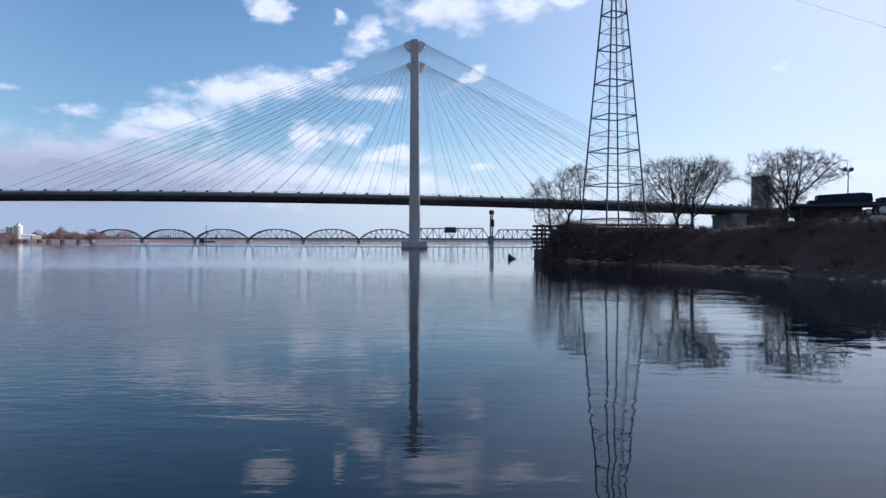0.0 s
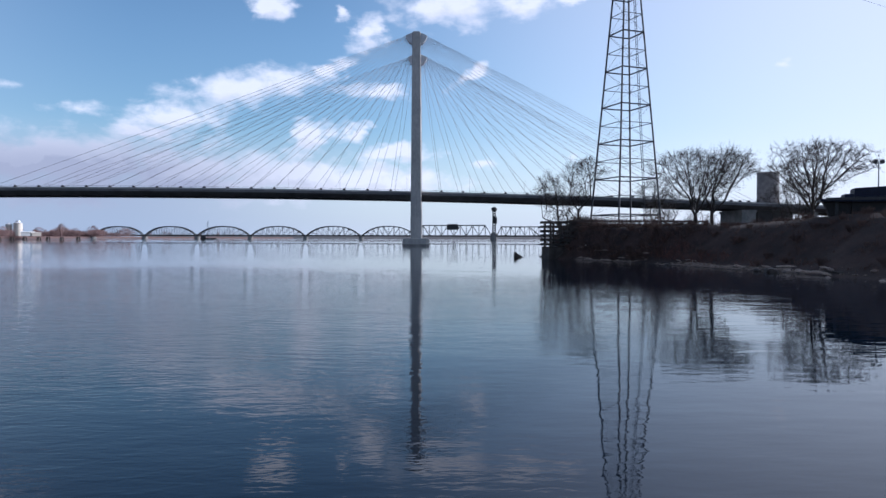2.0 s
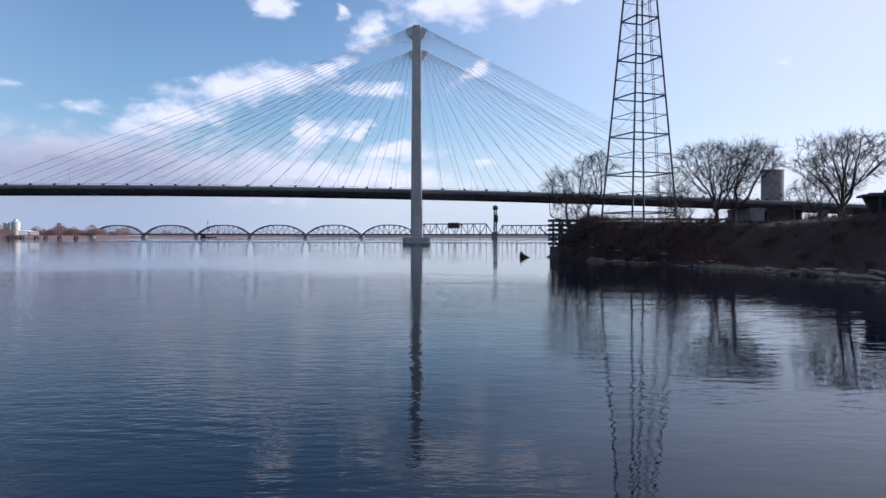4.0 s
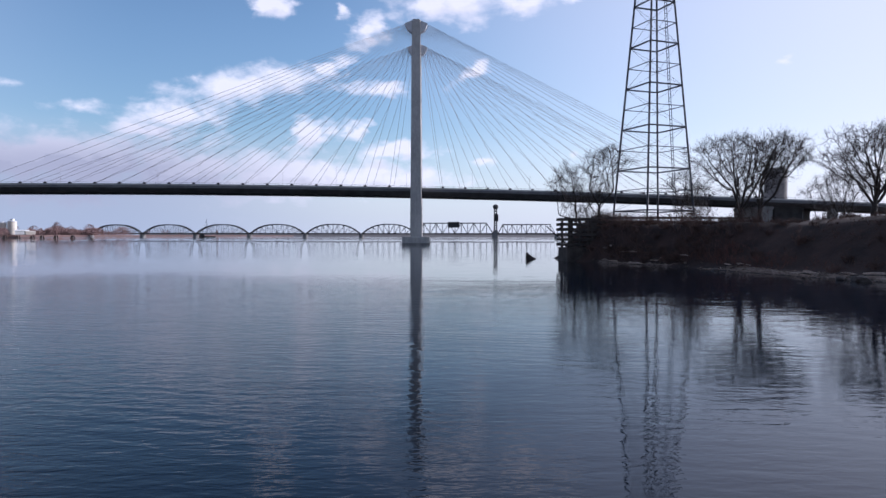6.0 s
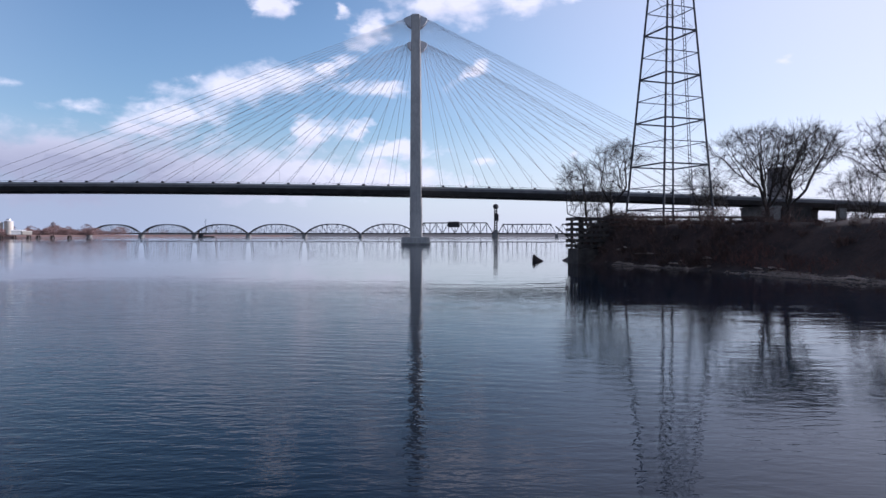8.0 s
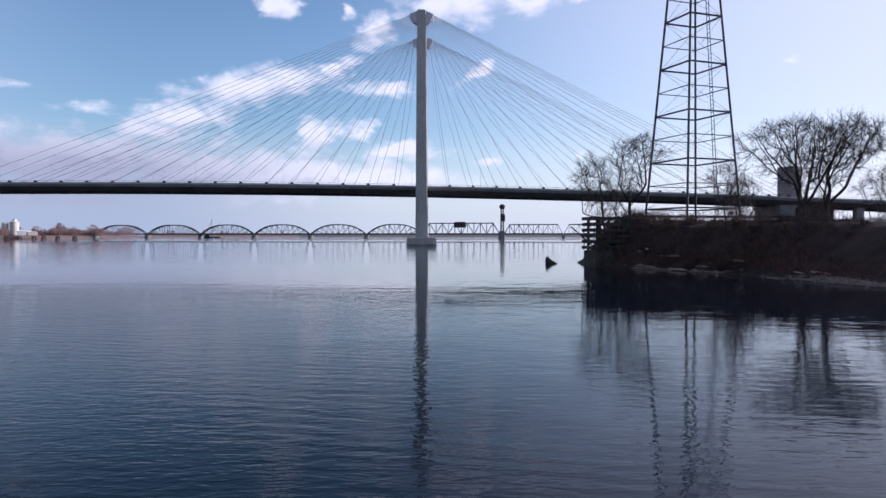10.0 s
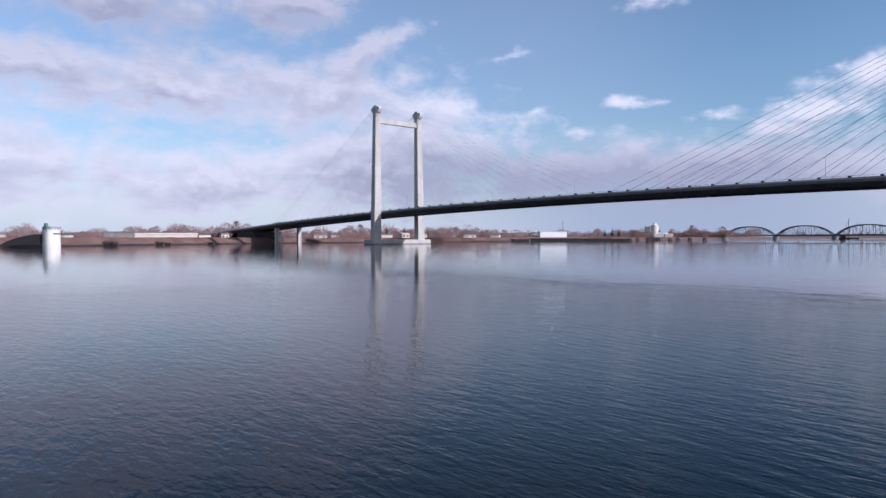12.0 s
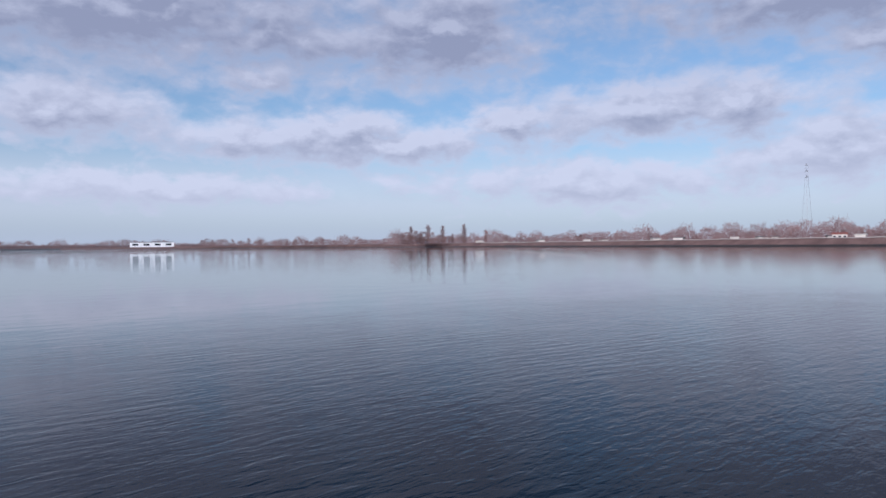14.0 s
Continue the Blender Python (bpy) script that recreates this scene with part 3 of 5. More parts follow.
def build_cables():
    socket = Shape().loft([[(-0.5, -0.36, 0.2), (0.5, -0.36, 0.2), (0.5, 0.36, 0.2), (-0.5, 0.36, 0.2)],
                           [(-0.25, -0.25, 0.75), (0.25, -0.25, 0.75), (0.25, 0.25, 0.75), (-0.25, 0.25, 0.75)]]).mesh("anchor_socket", RAIL_STEEL)
    for xt in (0.0, -SPAN):
        toward_mid = -1 if xt == 0.0 else 1
        for y0, yd in ((0.0, 2.0), (LEG_GAP, LEG_GAP - 2.0)):
            for way in (-1, 1):
                for k in range(18):
                    reach = 9.0 + 8.2 * k if way == toward_mid else min(9.0 + 7.6 * k, 121.0 if k > 14 else 200)
                    if way != toward_mid and k > 13:
                        reach = 113 + 3.2 * (k - 14)
                    u = k / 17
                    a = Vector((xt + way * (1.6 + 2.0 * u), y0, HEAD_Z - 4.2 + 2.9 * u))
                    xe = xt + way * reach
                    b = Vector((xe, yd, deck_z(xe) + 0.2))
                    mid = (a + b) / 2 - Vector((0, 0, 0.0035 * (a - b).length))
                    s = Shape().tube([a, mid, b], 0.055 if xt == 0.0 else 0.022, 5)
                    ob = part("stay_cable", s, CABLE, smooth=True)
                    part("anchor_socket", socket, None, ob, "dark anchor socket on the deck edge", at=pose(xe, yd, deck_z(xe)))
                    tagged(ob, "thin grey stay cable stretched from tower head to deck", "cable", "stay cables of the bridge")


build_cables()


def build_deck_lamp():
    lamp = thing("street_lamp", "slim grey lamp post with a short arm on the bridge deck", "street lamp", pose(0, 0, 0), "lamps on the bridge")
    part("pole", Shape().tube([(0, 0, 0), (0, 0, 6.4)], [0.045, 0.028], 6), CABLE, lamp)
    part("arm", Shape().tube([(0, 0, 6.35), (0, 0.6, 6.6), (0, 1.4, 6.7)], [0.03, 0.028, 0.025], 5), CABLE, lamp)
    part("lamp_head", Shape().box((-0.12, 1.3, 6.64), (0.12, 1.8, 6.76)), CABLE, lamp)
    return lamp


LAMPS = [-395 + 46.0 * k for k in range(12)]
first = build_deck_lamp()
first.matrix_basis = pose(LAMPS[0], 2.45, deck_z(LAMPS[0]) + 0.05)
for x in LAMPS[1:]:
    copy_thing(first, pose(x, 2.45, deck_z(x) + 0.05))
for x in LAMPS:
    copy_thing(first, pose(x + 23, LEG_GAP - 2.45, deck_z(x + 23) + 0.05, 0, 0, 180))


def build_bridge_columns():
    for x, label in ((-423.0, "pale concrete column carrying the deck at the far bank"), (145.0, "dark grey concrete column carrying the deck near the bank")):
        for y in (6.0, 23.0):
            col = thing("bridge_column", label, "column", pose(x, y, 0), "columns under the bridge")
            zt = deck_z(x) - 2.3
            s = Shape().loft([[(-1.2 * k, -1.2 * k, z), (1.2 * k, -1.2 * k, z), (1.2 * k, 1.2 * k, z), (-1.2 * k, 1.2 * k, z)] for z, k in ((-2, 1), (zt - 1.2, 1), (zt, 1.15))])
            part("shaft", s, CONCRETE if x < 0 else CONCRETE_DARK, col)
    for x, w in ((-468.0, -1), (225.0, 1)):
        ab = thing("bridge_abutment", "concrete abutment under the end of the deck, coloured near-black for shade", "abutment", pose(x, 0, 0))
        z = max(deck_z(x) - 2.35, 2.0)
        s = Shape().loft([[(-12, yy, -1), (20, yy, -1), (15, yy, z), (-12, yy, z)] for yy in (3, LEG_GAP - 3)])
        # near-black wall colour holds the shade under the deck
        part("wall", s, NEAR_BLACK, ab)
    for x, half, mat, label in ((121.0, 2.6, CONCRETE_DARK, "dark grey concrete pier wall under the deck behind the bank"), (129.2, 4.9, NEAR_BLACK, "broad near-black concrete pier block under the deck")):
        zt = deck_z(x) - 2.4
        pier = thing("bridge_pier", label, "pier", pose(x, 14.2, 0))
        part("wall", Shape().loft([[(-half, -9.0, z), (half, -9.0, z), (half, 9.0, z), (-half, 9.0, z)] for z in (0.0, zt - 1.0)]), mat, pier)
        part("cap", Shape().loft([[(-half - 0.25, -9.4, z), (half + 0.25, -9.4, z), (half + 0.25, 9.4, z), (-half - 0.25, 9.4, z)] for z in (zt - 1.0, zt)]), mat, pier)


build_bridge_columns()


# ---------------------------------------------------------------- the railway bridge behind
def rail_point(x):
    return Vector((x, 870 - 0.2 * x, 0))


RAIL_DIR = Vector((1, -0.2, 0)).normalized()
RAIL_YAW = math.degrees(math.atan2(-0.2, 1))


def truss(length, height, panels, arched, name, label, at):
    """A through truss: two trusses 6 m apart, with chords, posts and diagonals."""
    t = thing(name, label, "truss span", at, "spans of the railway bridge")
    ends = [length * k / panels for k in range(panels + 1)]

    def top(k):
        u = k / panels
        if arched:
            return height * (1 - abs(2 * u - 1) ** 2.6) if 0 < k < panels else 0
        return height if 0 < k < panels else 0
    for y in (-3.0, 3.0):
        part("bottom_chord", Shape().box((0, y - 0.45, -1.2), (length, y + 0.45, 1.0)), RAIL_STEEL, t)
        ring = ((-0.7, -0.75), (0.7, -0.75), (0.7, 0.75), (-0.7, 0.75))
        part("top_chord", Shape().loft([[(ends[k], y + a, top(k) + b) for a, b in ring] for k in range(panels + 1)]), RAIL_STEEL, t)
        for k in range(panels):
            if 0 < k:
                part("post", Shape().beam((ends[k], y, 0.8), (ends[k], y, top(k) - 0.4), 0.5), RAIL_STEEL, t)
            if 0 < k < panels - 1 or not arched:
                if (k < panels / 2 if arched else k % 2 == 1):
                    part("diagonal", Shape().beam((ends[k], y, top(k)), (ends[k + 1], y, 0), 0.5), RAIL_STEEL, t)
                else:
                    part("diagonal", Shape().beam((ends[k], y, 0), (ends[k + 1], y, top(k + 1)), 0.5), RAIL_STEEL, t)
    part("track_bed", Shape().box((0, -3.4, -0.3), (length, 3.4, 0.5)), RAIL_STEEL, t)
    for k in range(1, panels):
        part("top_brace", Shape().beam((ends[k], -2.5, top(k)), (ends[k], 2.5, top(k)), 0.4), RAIL_STEEL, t)
    return t


RAIL_Z = 6.4
ARCHES = [-593.7, -494.1, -395.3, -298.4, -200.5, -105.4, -13.0]
RAIL_TOWER, RAIL_END, RAIL_LAST = 109.0, 205.0, 297.0
for a, b in zip(ARCHES, ARCHES[1:]):
    p, q = rail_point(a), rail_point(b)
    truss((q - p).length - 3.0, 15.5, 10, True, "arched_truss_span", "dark steel arched through-truss railway span over the river", pose(p.x + 1.5, p.y, RAIL_Z, 0, 0, RAIL_YAW))
for a, b, h, n in ((ARCHES[-1], RAIL_TOWER, 17.0, 12), (RAIL_TOWER + 6, RAIL_END, 14.5, 12), (RAIL_END, RAIL_LAST, 14.5, 12)):
    p, q = rail_point(a), rail_point(b)
    truss((q - p).length - 2.0, h, n, False, "truss_span", "dark steel straight through-truss railway span over the river", pose(p.x + 1.0, p.y, RAIL_Z, 0, 0, RAIL_YAW))
for a in ARCHES + [RAIL_TOWER, RAIL_END, RAIL_LAST]:
    p = rail_point(a)
    pier = thing("rail_pier", "dark stone pier of the railway bridge", "pier", pose(p.x, p.y, 0, 0, 0, RAIL_YAW), "piers of the railway bridge")
    s = Shape().loft([[(-2.6 * k, -5.5 * k, z), (2.6 * k, -5.5 * k, z), (2.6 * k, 5.5 * k, z), (-2.6 * k, 5.5 * k, z)] for z, k in ((-3, 1.1), (RAIL_Z - 1.6, 0.85), (RAIL_Z - 0.85, 1.0))])
    part("shaft", s, CONCRETE_DARK, pier)


def build_lift_tower():
    p = rail_point(RAIL_TOWER + 3)
    t = thing("lift_tower", "dark slender lift tower of the railway bridge with a round top", "lift tower", pose(p.x, p.y, 0, 0, 0, RAIL_YAW))
    leg = Shape()
    for x in (-2.2, 2.2):
        for y in (-3.4, 3.4):
            leg.beam((x, y, 0), (x * 0.8, y * 0.8, 47), 0.9)
    part("leg_frame", leg, RAIL_STEEL, t)
    for k in range(12):
        z = 2 + 3.8 * k
        for y in (-3.2, 3.2):
            part("brace", Shape().beam((-2.1, y, z), (2.1, y, z + 3.8), 0.5), RAIL_STEEL, t)
            part("brace", Shape().beam((2.1, y, z), (-2.1, y, z + 3.8), 0.5), RAIL_STEEL, t)
    part("counterweight", Shape().box((-1.9, -2.6, 26), (4.4, 2.6, 37)), RAIL_STEEL, t)
    part("base", Shape().box((-4, -6, -3), (4, 6, 11)), CONCRETE_DARK, t)
    prof = [(1.6, 45.5), (3.6, 46.3), (4.6, 48.5), (4.2, 51), (2.6, 52.6), (0.6, 53.2)]
    s = Shape().loft([[(r * math.cos(a * math.pi / 6), r * math.sin(a * math.pi / 6), z) for a in range(12)] for r, z in prof])
    part("sheave_house", s, RAIL_STEEL, t)
    cab = thing("operator_cabin", "dark operator cabin on top of a railway truss span", "cabin")
    q = rail_point((ARCHES[-1] + RAIL_TOWER) / 2 - 2)
    cab.matrix_basis = pose(q.x, q.y, RAIL_Z + 10, 0, 0, RAIL_YAW)
    part("body", Shape().box((-9, -3.6, 0), (9, 3.6, 7.5)), RAIL_STEEL, cab)
    part("roof", Shape().loft([[(-9.6, -4, 7.5), (9.6, -4, 7.5), (9.6, 4, 7.5), (-9.6, 4, 7.5)], [(-8, -1, 9.2), (8, -1, 9.2), (8, 1, 9.2), (-8, 1, 9.2)]]), RAIL_STEEL, cab)


build_lift_tower()


# ---------------------------------------------------------------- near bank: pylon, timber crib, trees, trailer
def ground_z(x, y):
    xl, xr = smooth_line(LEFT_SHORE, y), smooth_line(RIGHT_SHORE, y)
    return land_height(max(xl - x, x - xr), x, y)


def build_pylon(px, py, turn, label, steel, weight):
    py_z = ground_z(px, py) - 0.3
    pylon = thing("power_pylon", label, "pylon", pose(px, py, py_z, 0, 0, turn), "power pylons")

    def half(z):
        return max(3.45 - 0.0665 * z, 0.45)
    top_z = 47.0
    corners = ((-1, -1), (1, -1), (1, 1), (-1, 1))
    for sx, sy in corners:
        leg = Shape().beam((sx * half(0), sy * half(0), 0), (sx * half(40), sy * half(40), 40), 0.18 * weight).beam((sx * half(40), sy * half(40), 40), (sx * half(40), sy * half(40), top_z), 0.14 * weight)
        part("leg", leg, steel, pylon)
    z, thick = 2.4, 0
    while z < top_z:
        ring = Shape()
        h = half(min(z, 40))
        for (ax, ay), (bx, by) in zip(corners, corners[1:] + corners[:1]):
            ring.beam((ax * h, ay * h, z), (bx * h, by * h, z), (0.13, 0.07)[thick % 2] * weight)
        part("ring_brace", ring, steel, pylon)
        z, thick = z + 2.48, thick + 1
    for k, ((ax, ay), (bx, by)) in enumerate(zip(corners, corners[1:] + corners[:1])):
        z, flip = 2.4, k % 2
        while z < top_z - 2:
            h0, h1 = half(min(z, 40)), half(min(z + 2.48, 40))
            (px, py), (qx, qy) = ((ax, ay), (bx, by)) if flip else ((bx, by), (ax, ay))
            part("diagonal_brace", Shape().beam((px * h0, py * h0, z), (qx * h1, qy * h1, z + 2.48), 0.02 * weight), steel, pylon)
            flip, z = not flip, z + 2.48
    lad = Shape()
    for y in (-0.2, 0.2):
        lad.beam((half(0), y, 0), (half(40), y, 40), 0.05)
    for k in range(90):
        z = 0.4 + 0.44 * k
        lad.beam((half(z), -0.2, z), (half(z), 0.2, z), 0.045)
    part("ladder", lad, steel, pylon)
    for z, r in ((38.5, 6.5), (42.5, 5.2), (46.0, 4.0)):
        arm = Shape()
        for s in (-1, 1):
            arm.beam((s * 0.7, -0.7, z), (s * r, 0, z + 0.5), 0.12).beam((s * 0.7, 0.7, z), (s * r, 0, z + 0.5), 0.12).beam((s * 0.7, 0, z + 1.6), (s * r, 0, z + 0.5), 0.1)
        part("cross_arm", arm, steel, pylon)
    return pylon


build_pylon(31.05, -146.0, 19.0, "tall dark galvanised lattice power pylon on the river bank", GALV, 1.15)
build_pylon(-462.0, -349.0, 20.0, "tall lattice power pylon beyond the levee of the far bank", CABLE, 0.24)


def build_power_lines():
    """Lines that leave the pylon's arms, inland over the bank."""
    for k, (dx, z, bx, by) in enumerate(((-5.0, 42.6, 420, -150), (5.0, 42.6, 420, -118), (4.0, 46.5, 420, 40))):
        a = Vector((31.05 + dx * 0.79, -146 + dx * 0.62, z))
        b = Vector((bx, by, 46))
        pts = []
        for n in range(25):
            u = n / 24
            p = a.lerp(b, u)
            p.z -= 20 * u * (1 - u)
            pts.append(p)
        tagged(part("power_line", Shape().tube(pts, 0.022, 4), GALV), "thin sagging overhead power line from the pylon", "power line", "overhead power lines")


build_power_lines()


def grow_branches(height, width, clear, seed, stems, points, lean, limbs):
    """Branching by attraction: limbs fan out from a low fork and grow towards free points in an uneven crown. Returns places, parents and thicknesses."""
    gen = np.random.default_rng(seed)
    low = clear + 0.12 * (height - clear) if stems == 1 else clear * 0.75
    deep = height - low
    pts = []
    while len(pts) < points:
        a, u, q = gen.uniform(0, 6.283), gen.random() ** 0.65, gen.random() ** 0.45
        wide = (u / 0.6) ** 0.75 if u < 0.6 else math.sqrt(max(1 - ((u - 0.6) / 0.4) ** 2.2, 0))
        lump = max(1 + 0.95 * noise.noise(Vector((2.0 * math.cos(a) + 1.7 * seed, 2.0 * math.sin(a), 3.2 * u))), 0.1)
        if wide * lump < 0.05:
            continue
        r = 0.5 * width * wide * q * lump
        pts.append((r * math.cos(a) + lean * u, r * math.sin(a), low + deep * u * (0.86 + 0.22 * lump - 0.08)))
    pts = np.array(pts)
    step, kill = 0.17, 0.34
    place, parent = [], []
    forks = []
    for k in range(stems):
        a = 2.4 * k + seed
        tilt = np.array([math.cos(a), math.sin(a), 0]) * (0.0 if stems == 1 else 0.30)
        last, p = -1, np.array([0.15 * math.cos(a) * (stems > 1), 0.15 * math.sin(a) * (stems > 1), -0.4])
        while p[2] < clear:
            place.append(p)
            parent.append(last)
            last = len(place) - 1
            p = p + step * (np.array([0.12 * lean / max(height, 1), 0, 1]) + tilt + gen.normal(0, 0.12, 3) * (1, 1, 0))
        forks.append((last, tilt))
    for k in range(limbs):
        last, tilt = forks[k % stems]
        last -= int(gen.integers(0, 4))
        a = 6.283 * k / limbs + gen.uniform(-0.4, 0.4)
        out = gen.uniform(0.25, 0.95)
        d = np.array([math.cos(a) * out + 0.15 * lean / 2, math.sin(a) * out, 1.0]) + tilt
        for _ in range(int(0.45 * deep / step * gen.uniform(0.6, 1.1))):
            d = d / np.linalg.norm(d) + gen.normal(0, 0.10, 3) + (0, 0, 0.025)
            place.append(place[last] + step * d / np.linalg.norm(d))
            parent.append(last)
            last = len(place) - 1
    for _ in range(160):
        where = np.array(place)
        gap = np.linalg.norm(pts[:, None] - where[None], axis=2)
        near = gap.argmin(1)
        keep = gap.min(1) > kill
        pts, near = pts[keep], near[keep]
        if len(pts) < 4:
            break
        grown = False
        for n in np.unique(near):
            d = pts[near == n] - where[n]
            d = (d / np.linalg.norm(d, axis=1)[:, None]).mean(0) + gen.normal(0, 0.10, 3) + (0, 0, 0.06)
            if parent[n] >= 0:
                d = d / max(np.linalg.norm(d), 1e-6) + 0.45 * (where[n] - where[parent[n]]) / step
            q = where[n] + step * d / max(np.linalg.norm(d), 1e-6)
            if np.linalg.norm(where - q, axis=1).min() > 0.4 * step:
                place.append(q)
                parent.append(int(n))
                grown = True
        if not grown:
            break
    thick = np.full(len(place), 0.0)
    tips = np.ones(len(place), bool)
    tips[[p for p in parent if p >= 0]] = False
    thick[tips] = 0.008 ** 2.0
    for n in range(len(place) - 1, -1, -1):
        if parent[n] >= 0:
            thick[parent[n]] += thick[n]
    return place, parent, thick ** (1 / 2.15), tips, gen


def bare_tree(name, at, height, width, clear, seed, label, trunk_r, stems=1, points=900, lean=0.0, limbs=6, group="bare trees on the bank"):
    """A leafless tree: trunk and limbs, and a crown of fine forking twigs."""
    tree = thing(name, label, "tree", at, group)
    place, parent, thick, tips, gen = grow_branches(height, width, clear, seed, stems, points, lean, limbs)
    scale = trunk_r / max(thick)
    limbs, twigs = Shape(), Shape()
    for n, p in enumerate(parent):
        if p < 0:
            continue
        r1, r0 = max(thick[n] * scale, 0.0055), max(thick[p] * scale, 0.0055)
        big = r1 > 0.045
        r0 = min(r0, r1 * 1.5)
        (limbs if big else twigs).tube([place[p], place[n]], [r0, r1], 6 if big else 3, caps=False)
        if r1 < 0.03:
            for _ in range(7 if tips[n] else 3):
                d = np.array(place[n]) - np.array(place[p]) + gen.normal(0, 0.085, 3) + (0, 0, 0.03)
                d *= gen.uniform(0.35, 1.15) / np.linalg.norm(d)
                q = np.array(place[n]) + d
                twigs.tube([place[n], q], [0.0075, 0.004], 3, caps=False)
                if gen.random() < 0.75:
                    e = d * 0.5 + gen.normal(0, 0.09, 3)
                    twigs.tube([np.array(place[n]) + 0.5 * d, np.array(place[n]) + 0.5 * d + e], [0.006, 0.003], 3, caps=False)
    part("trunk", limbs, BARK, tree)
    part("crown", twigs, BARK, tree)
    return tree


for x, y, h, w, clear, sd, lab, tr, stems, n, lean, limbs in (
        (35.2, -160.0, 8.4, 8.0, 1.5, 11, "leafless dark tree with an upright fanning crown on the bank", 0.25, 1, 820, -0.8, 7),
        (37.1, -160.4, 8.7, 6.8, 1.9, 5, "leafless dark tree with a twiggy leaning crown on the bank", 0.21, 1, 700, 2.4, 6),
        (50.1, -158.0, 10.4, 11.4, 2.9, 19, "large leafless tree with a broad fanning crown beside a trailer", 0.33, 1, 1150, 0.1, 8),
        (61.4, -133.6, 8.6, 8.4, 0.9, 23, "small leafless spreading tree on the bank", 0.13, 3, 620, 0.0, 7),
        (22.6, -144.0, 8.6, 6.4, 1.6, 31, "leaning leafless willow beside the timber crib", 0.14, 2, 420, -1.4, 5),
        (24.9, -144.6, 9.2, 6.0, 2.4, 37, "thin leafless tree with crooked limbs beside the timber crib", 0.17, 1, 380, 0.6, 5),
        (35.4, -145.0, 6.6, 4.4, 0.5, 41, "small leafless shrubby tree by the pylon", 0.08, 3, 300, 0.0, 3),
        (38.6, -141.0, 5.6, 4.2, 0.4, 43, "small leafless shrubby tree behind the pylon", 0.07, 3, 260, 0.0, 3)):
    bare_tree("bare_tree", pose(x, y, ground_z(x, y)), h, w, clear, sd, lab, tr, stems, n, lean, limbs)


def build_crib():
    """Timber crib at the tip of the bank: a pile cluster, stacked beams and a plank fence running inland."""
    x0, y0 = 20.6, -149.5
    crib = thing("timber_crib", "dark weathered timber crib standing in water beside the bank", "timber crib", pose(x0, y0, 0, 0, 0, 8))
    part("footing", Shape().loft([[(-1.2, -1.5, z), (1.5, -1.5, z), (1.5, 1.6, z), (-1.2, 1.6, z)] for z in (-2, 1.6)]), TIMBER, crib)
    for x in (-0.9, 0.3, 1.3):
        for y in (-1.2, 1.2):
            part("post", Shape().tube([(x, y, -2), (x, y, 5.0)], 0.16, 7), TIMBER, crib)
    for k in range(6):
        z = 1.75 + 0.58 * k
        part("beam", Shape().box((-1.5, -1.55, z), (2.3, -1.25, z + 0.3)), TIMBER, crib)
        part("beam", Shape().box((-1.35, -1.2, z + 0.05), (-1.05, 1.5, z + 0.33)), TIMBER, crib)
        part("beam", Shape().box((-1.5, 1.25, z), (2.3, 1.5, z + 0.3)), TIMBER, crib)
    for k in range(3):
        part("pile", Shape().tube([(2.2 + 0.5 * k, -1.4, -2), (2.2 + 0.5 * k, -1.4, 2.2 - 0.5 * k)], 0.15, 7), TIMBER, crib)
    part("leaning_pole", Shape().tube([(-0.9, -0.6, 1.9), (-3.1, 0.2, 4.0)], 0.07, 6), TIMBER, crib)
    fence = thing("timber_fence", "weathered plank fence along the top of the bank", "fence", pose(22.5, -150.6, 0, 0, 0, 2))
    for k in range(9):
        gz = ground_z(22.5 + 2.3 * k, -150.6)
        part("post", Shape().box((2.3 * k - 0.1, -0.1, gz - 0.8), (2.3 * k + 0.1, 0.1, 5.15)), TIMBER, fence)
    for z in (4.85, 4.35, 3.75):
        for k in range(4):
            part("plank", Shape().box((4.6 * k + 0.01, -0.2, z), (4.6 * k + 4.59, -0.11, z + 0.24)), TIMBER, fence)


build_crib()


def brush_mesh(seed, n, w, h):
    rng = random.Random(seed)
    s = Shape()
    for _ in range(n):
        a, r = rng.uniform(0, 6.28), w * math.sqrt(rng.random())
        p = Vector((r * math.cos(a) * 0.5, r * math.sin(a) * 0.5, -0.1))
        d = Vector((math.cos(a) * rng.uniform(0.1, 0.8), math.sin(a) * rng.uniform(0.1, 0.8), 1)).normalized()
        ln = h * rng.uniform(0.5, 1.0)
        m = p + d * ln * 0.5 + Vector((rng.gauss(0, 0.06), rng.gauss(0, 0.06), 0))
        q = p + d * ln
        s.tube([p, m, q], [0.016, 0.011, 0.004], 3, caps=False)
        for _k in range(3):
            e = m.lerp(q, rng.random()) + Vector((rng.gauss(0, 0.3), rng.gauss(0, 0.3), rng.uniform(0, 0.35))) * h * 0.5
            s.tube([m, e], [0.008, 0.003], 3, caps=False)
    return s


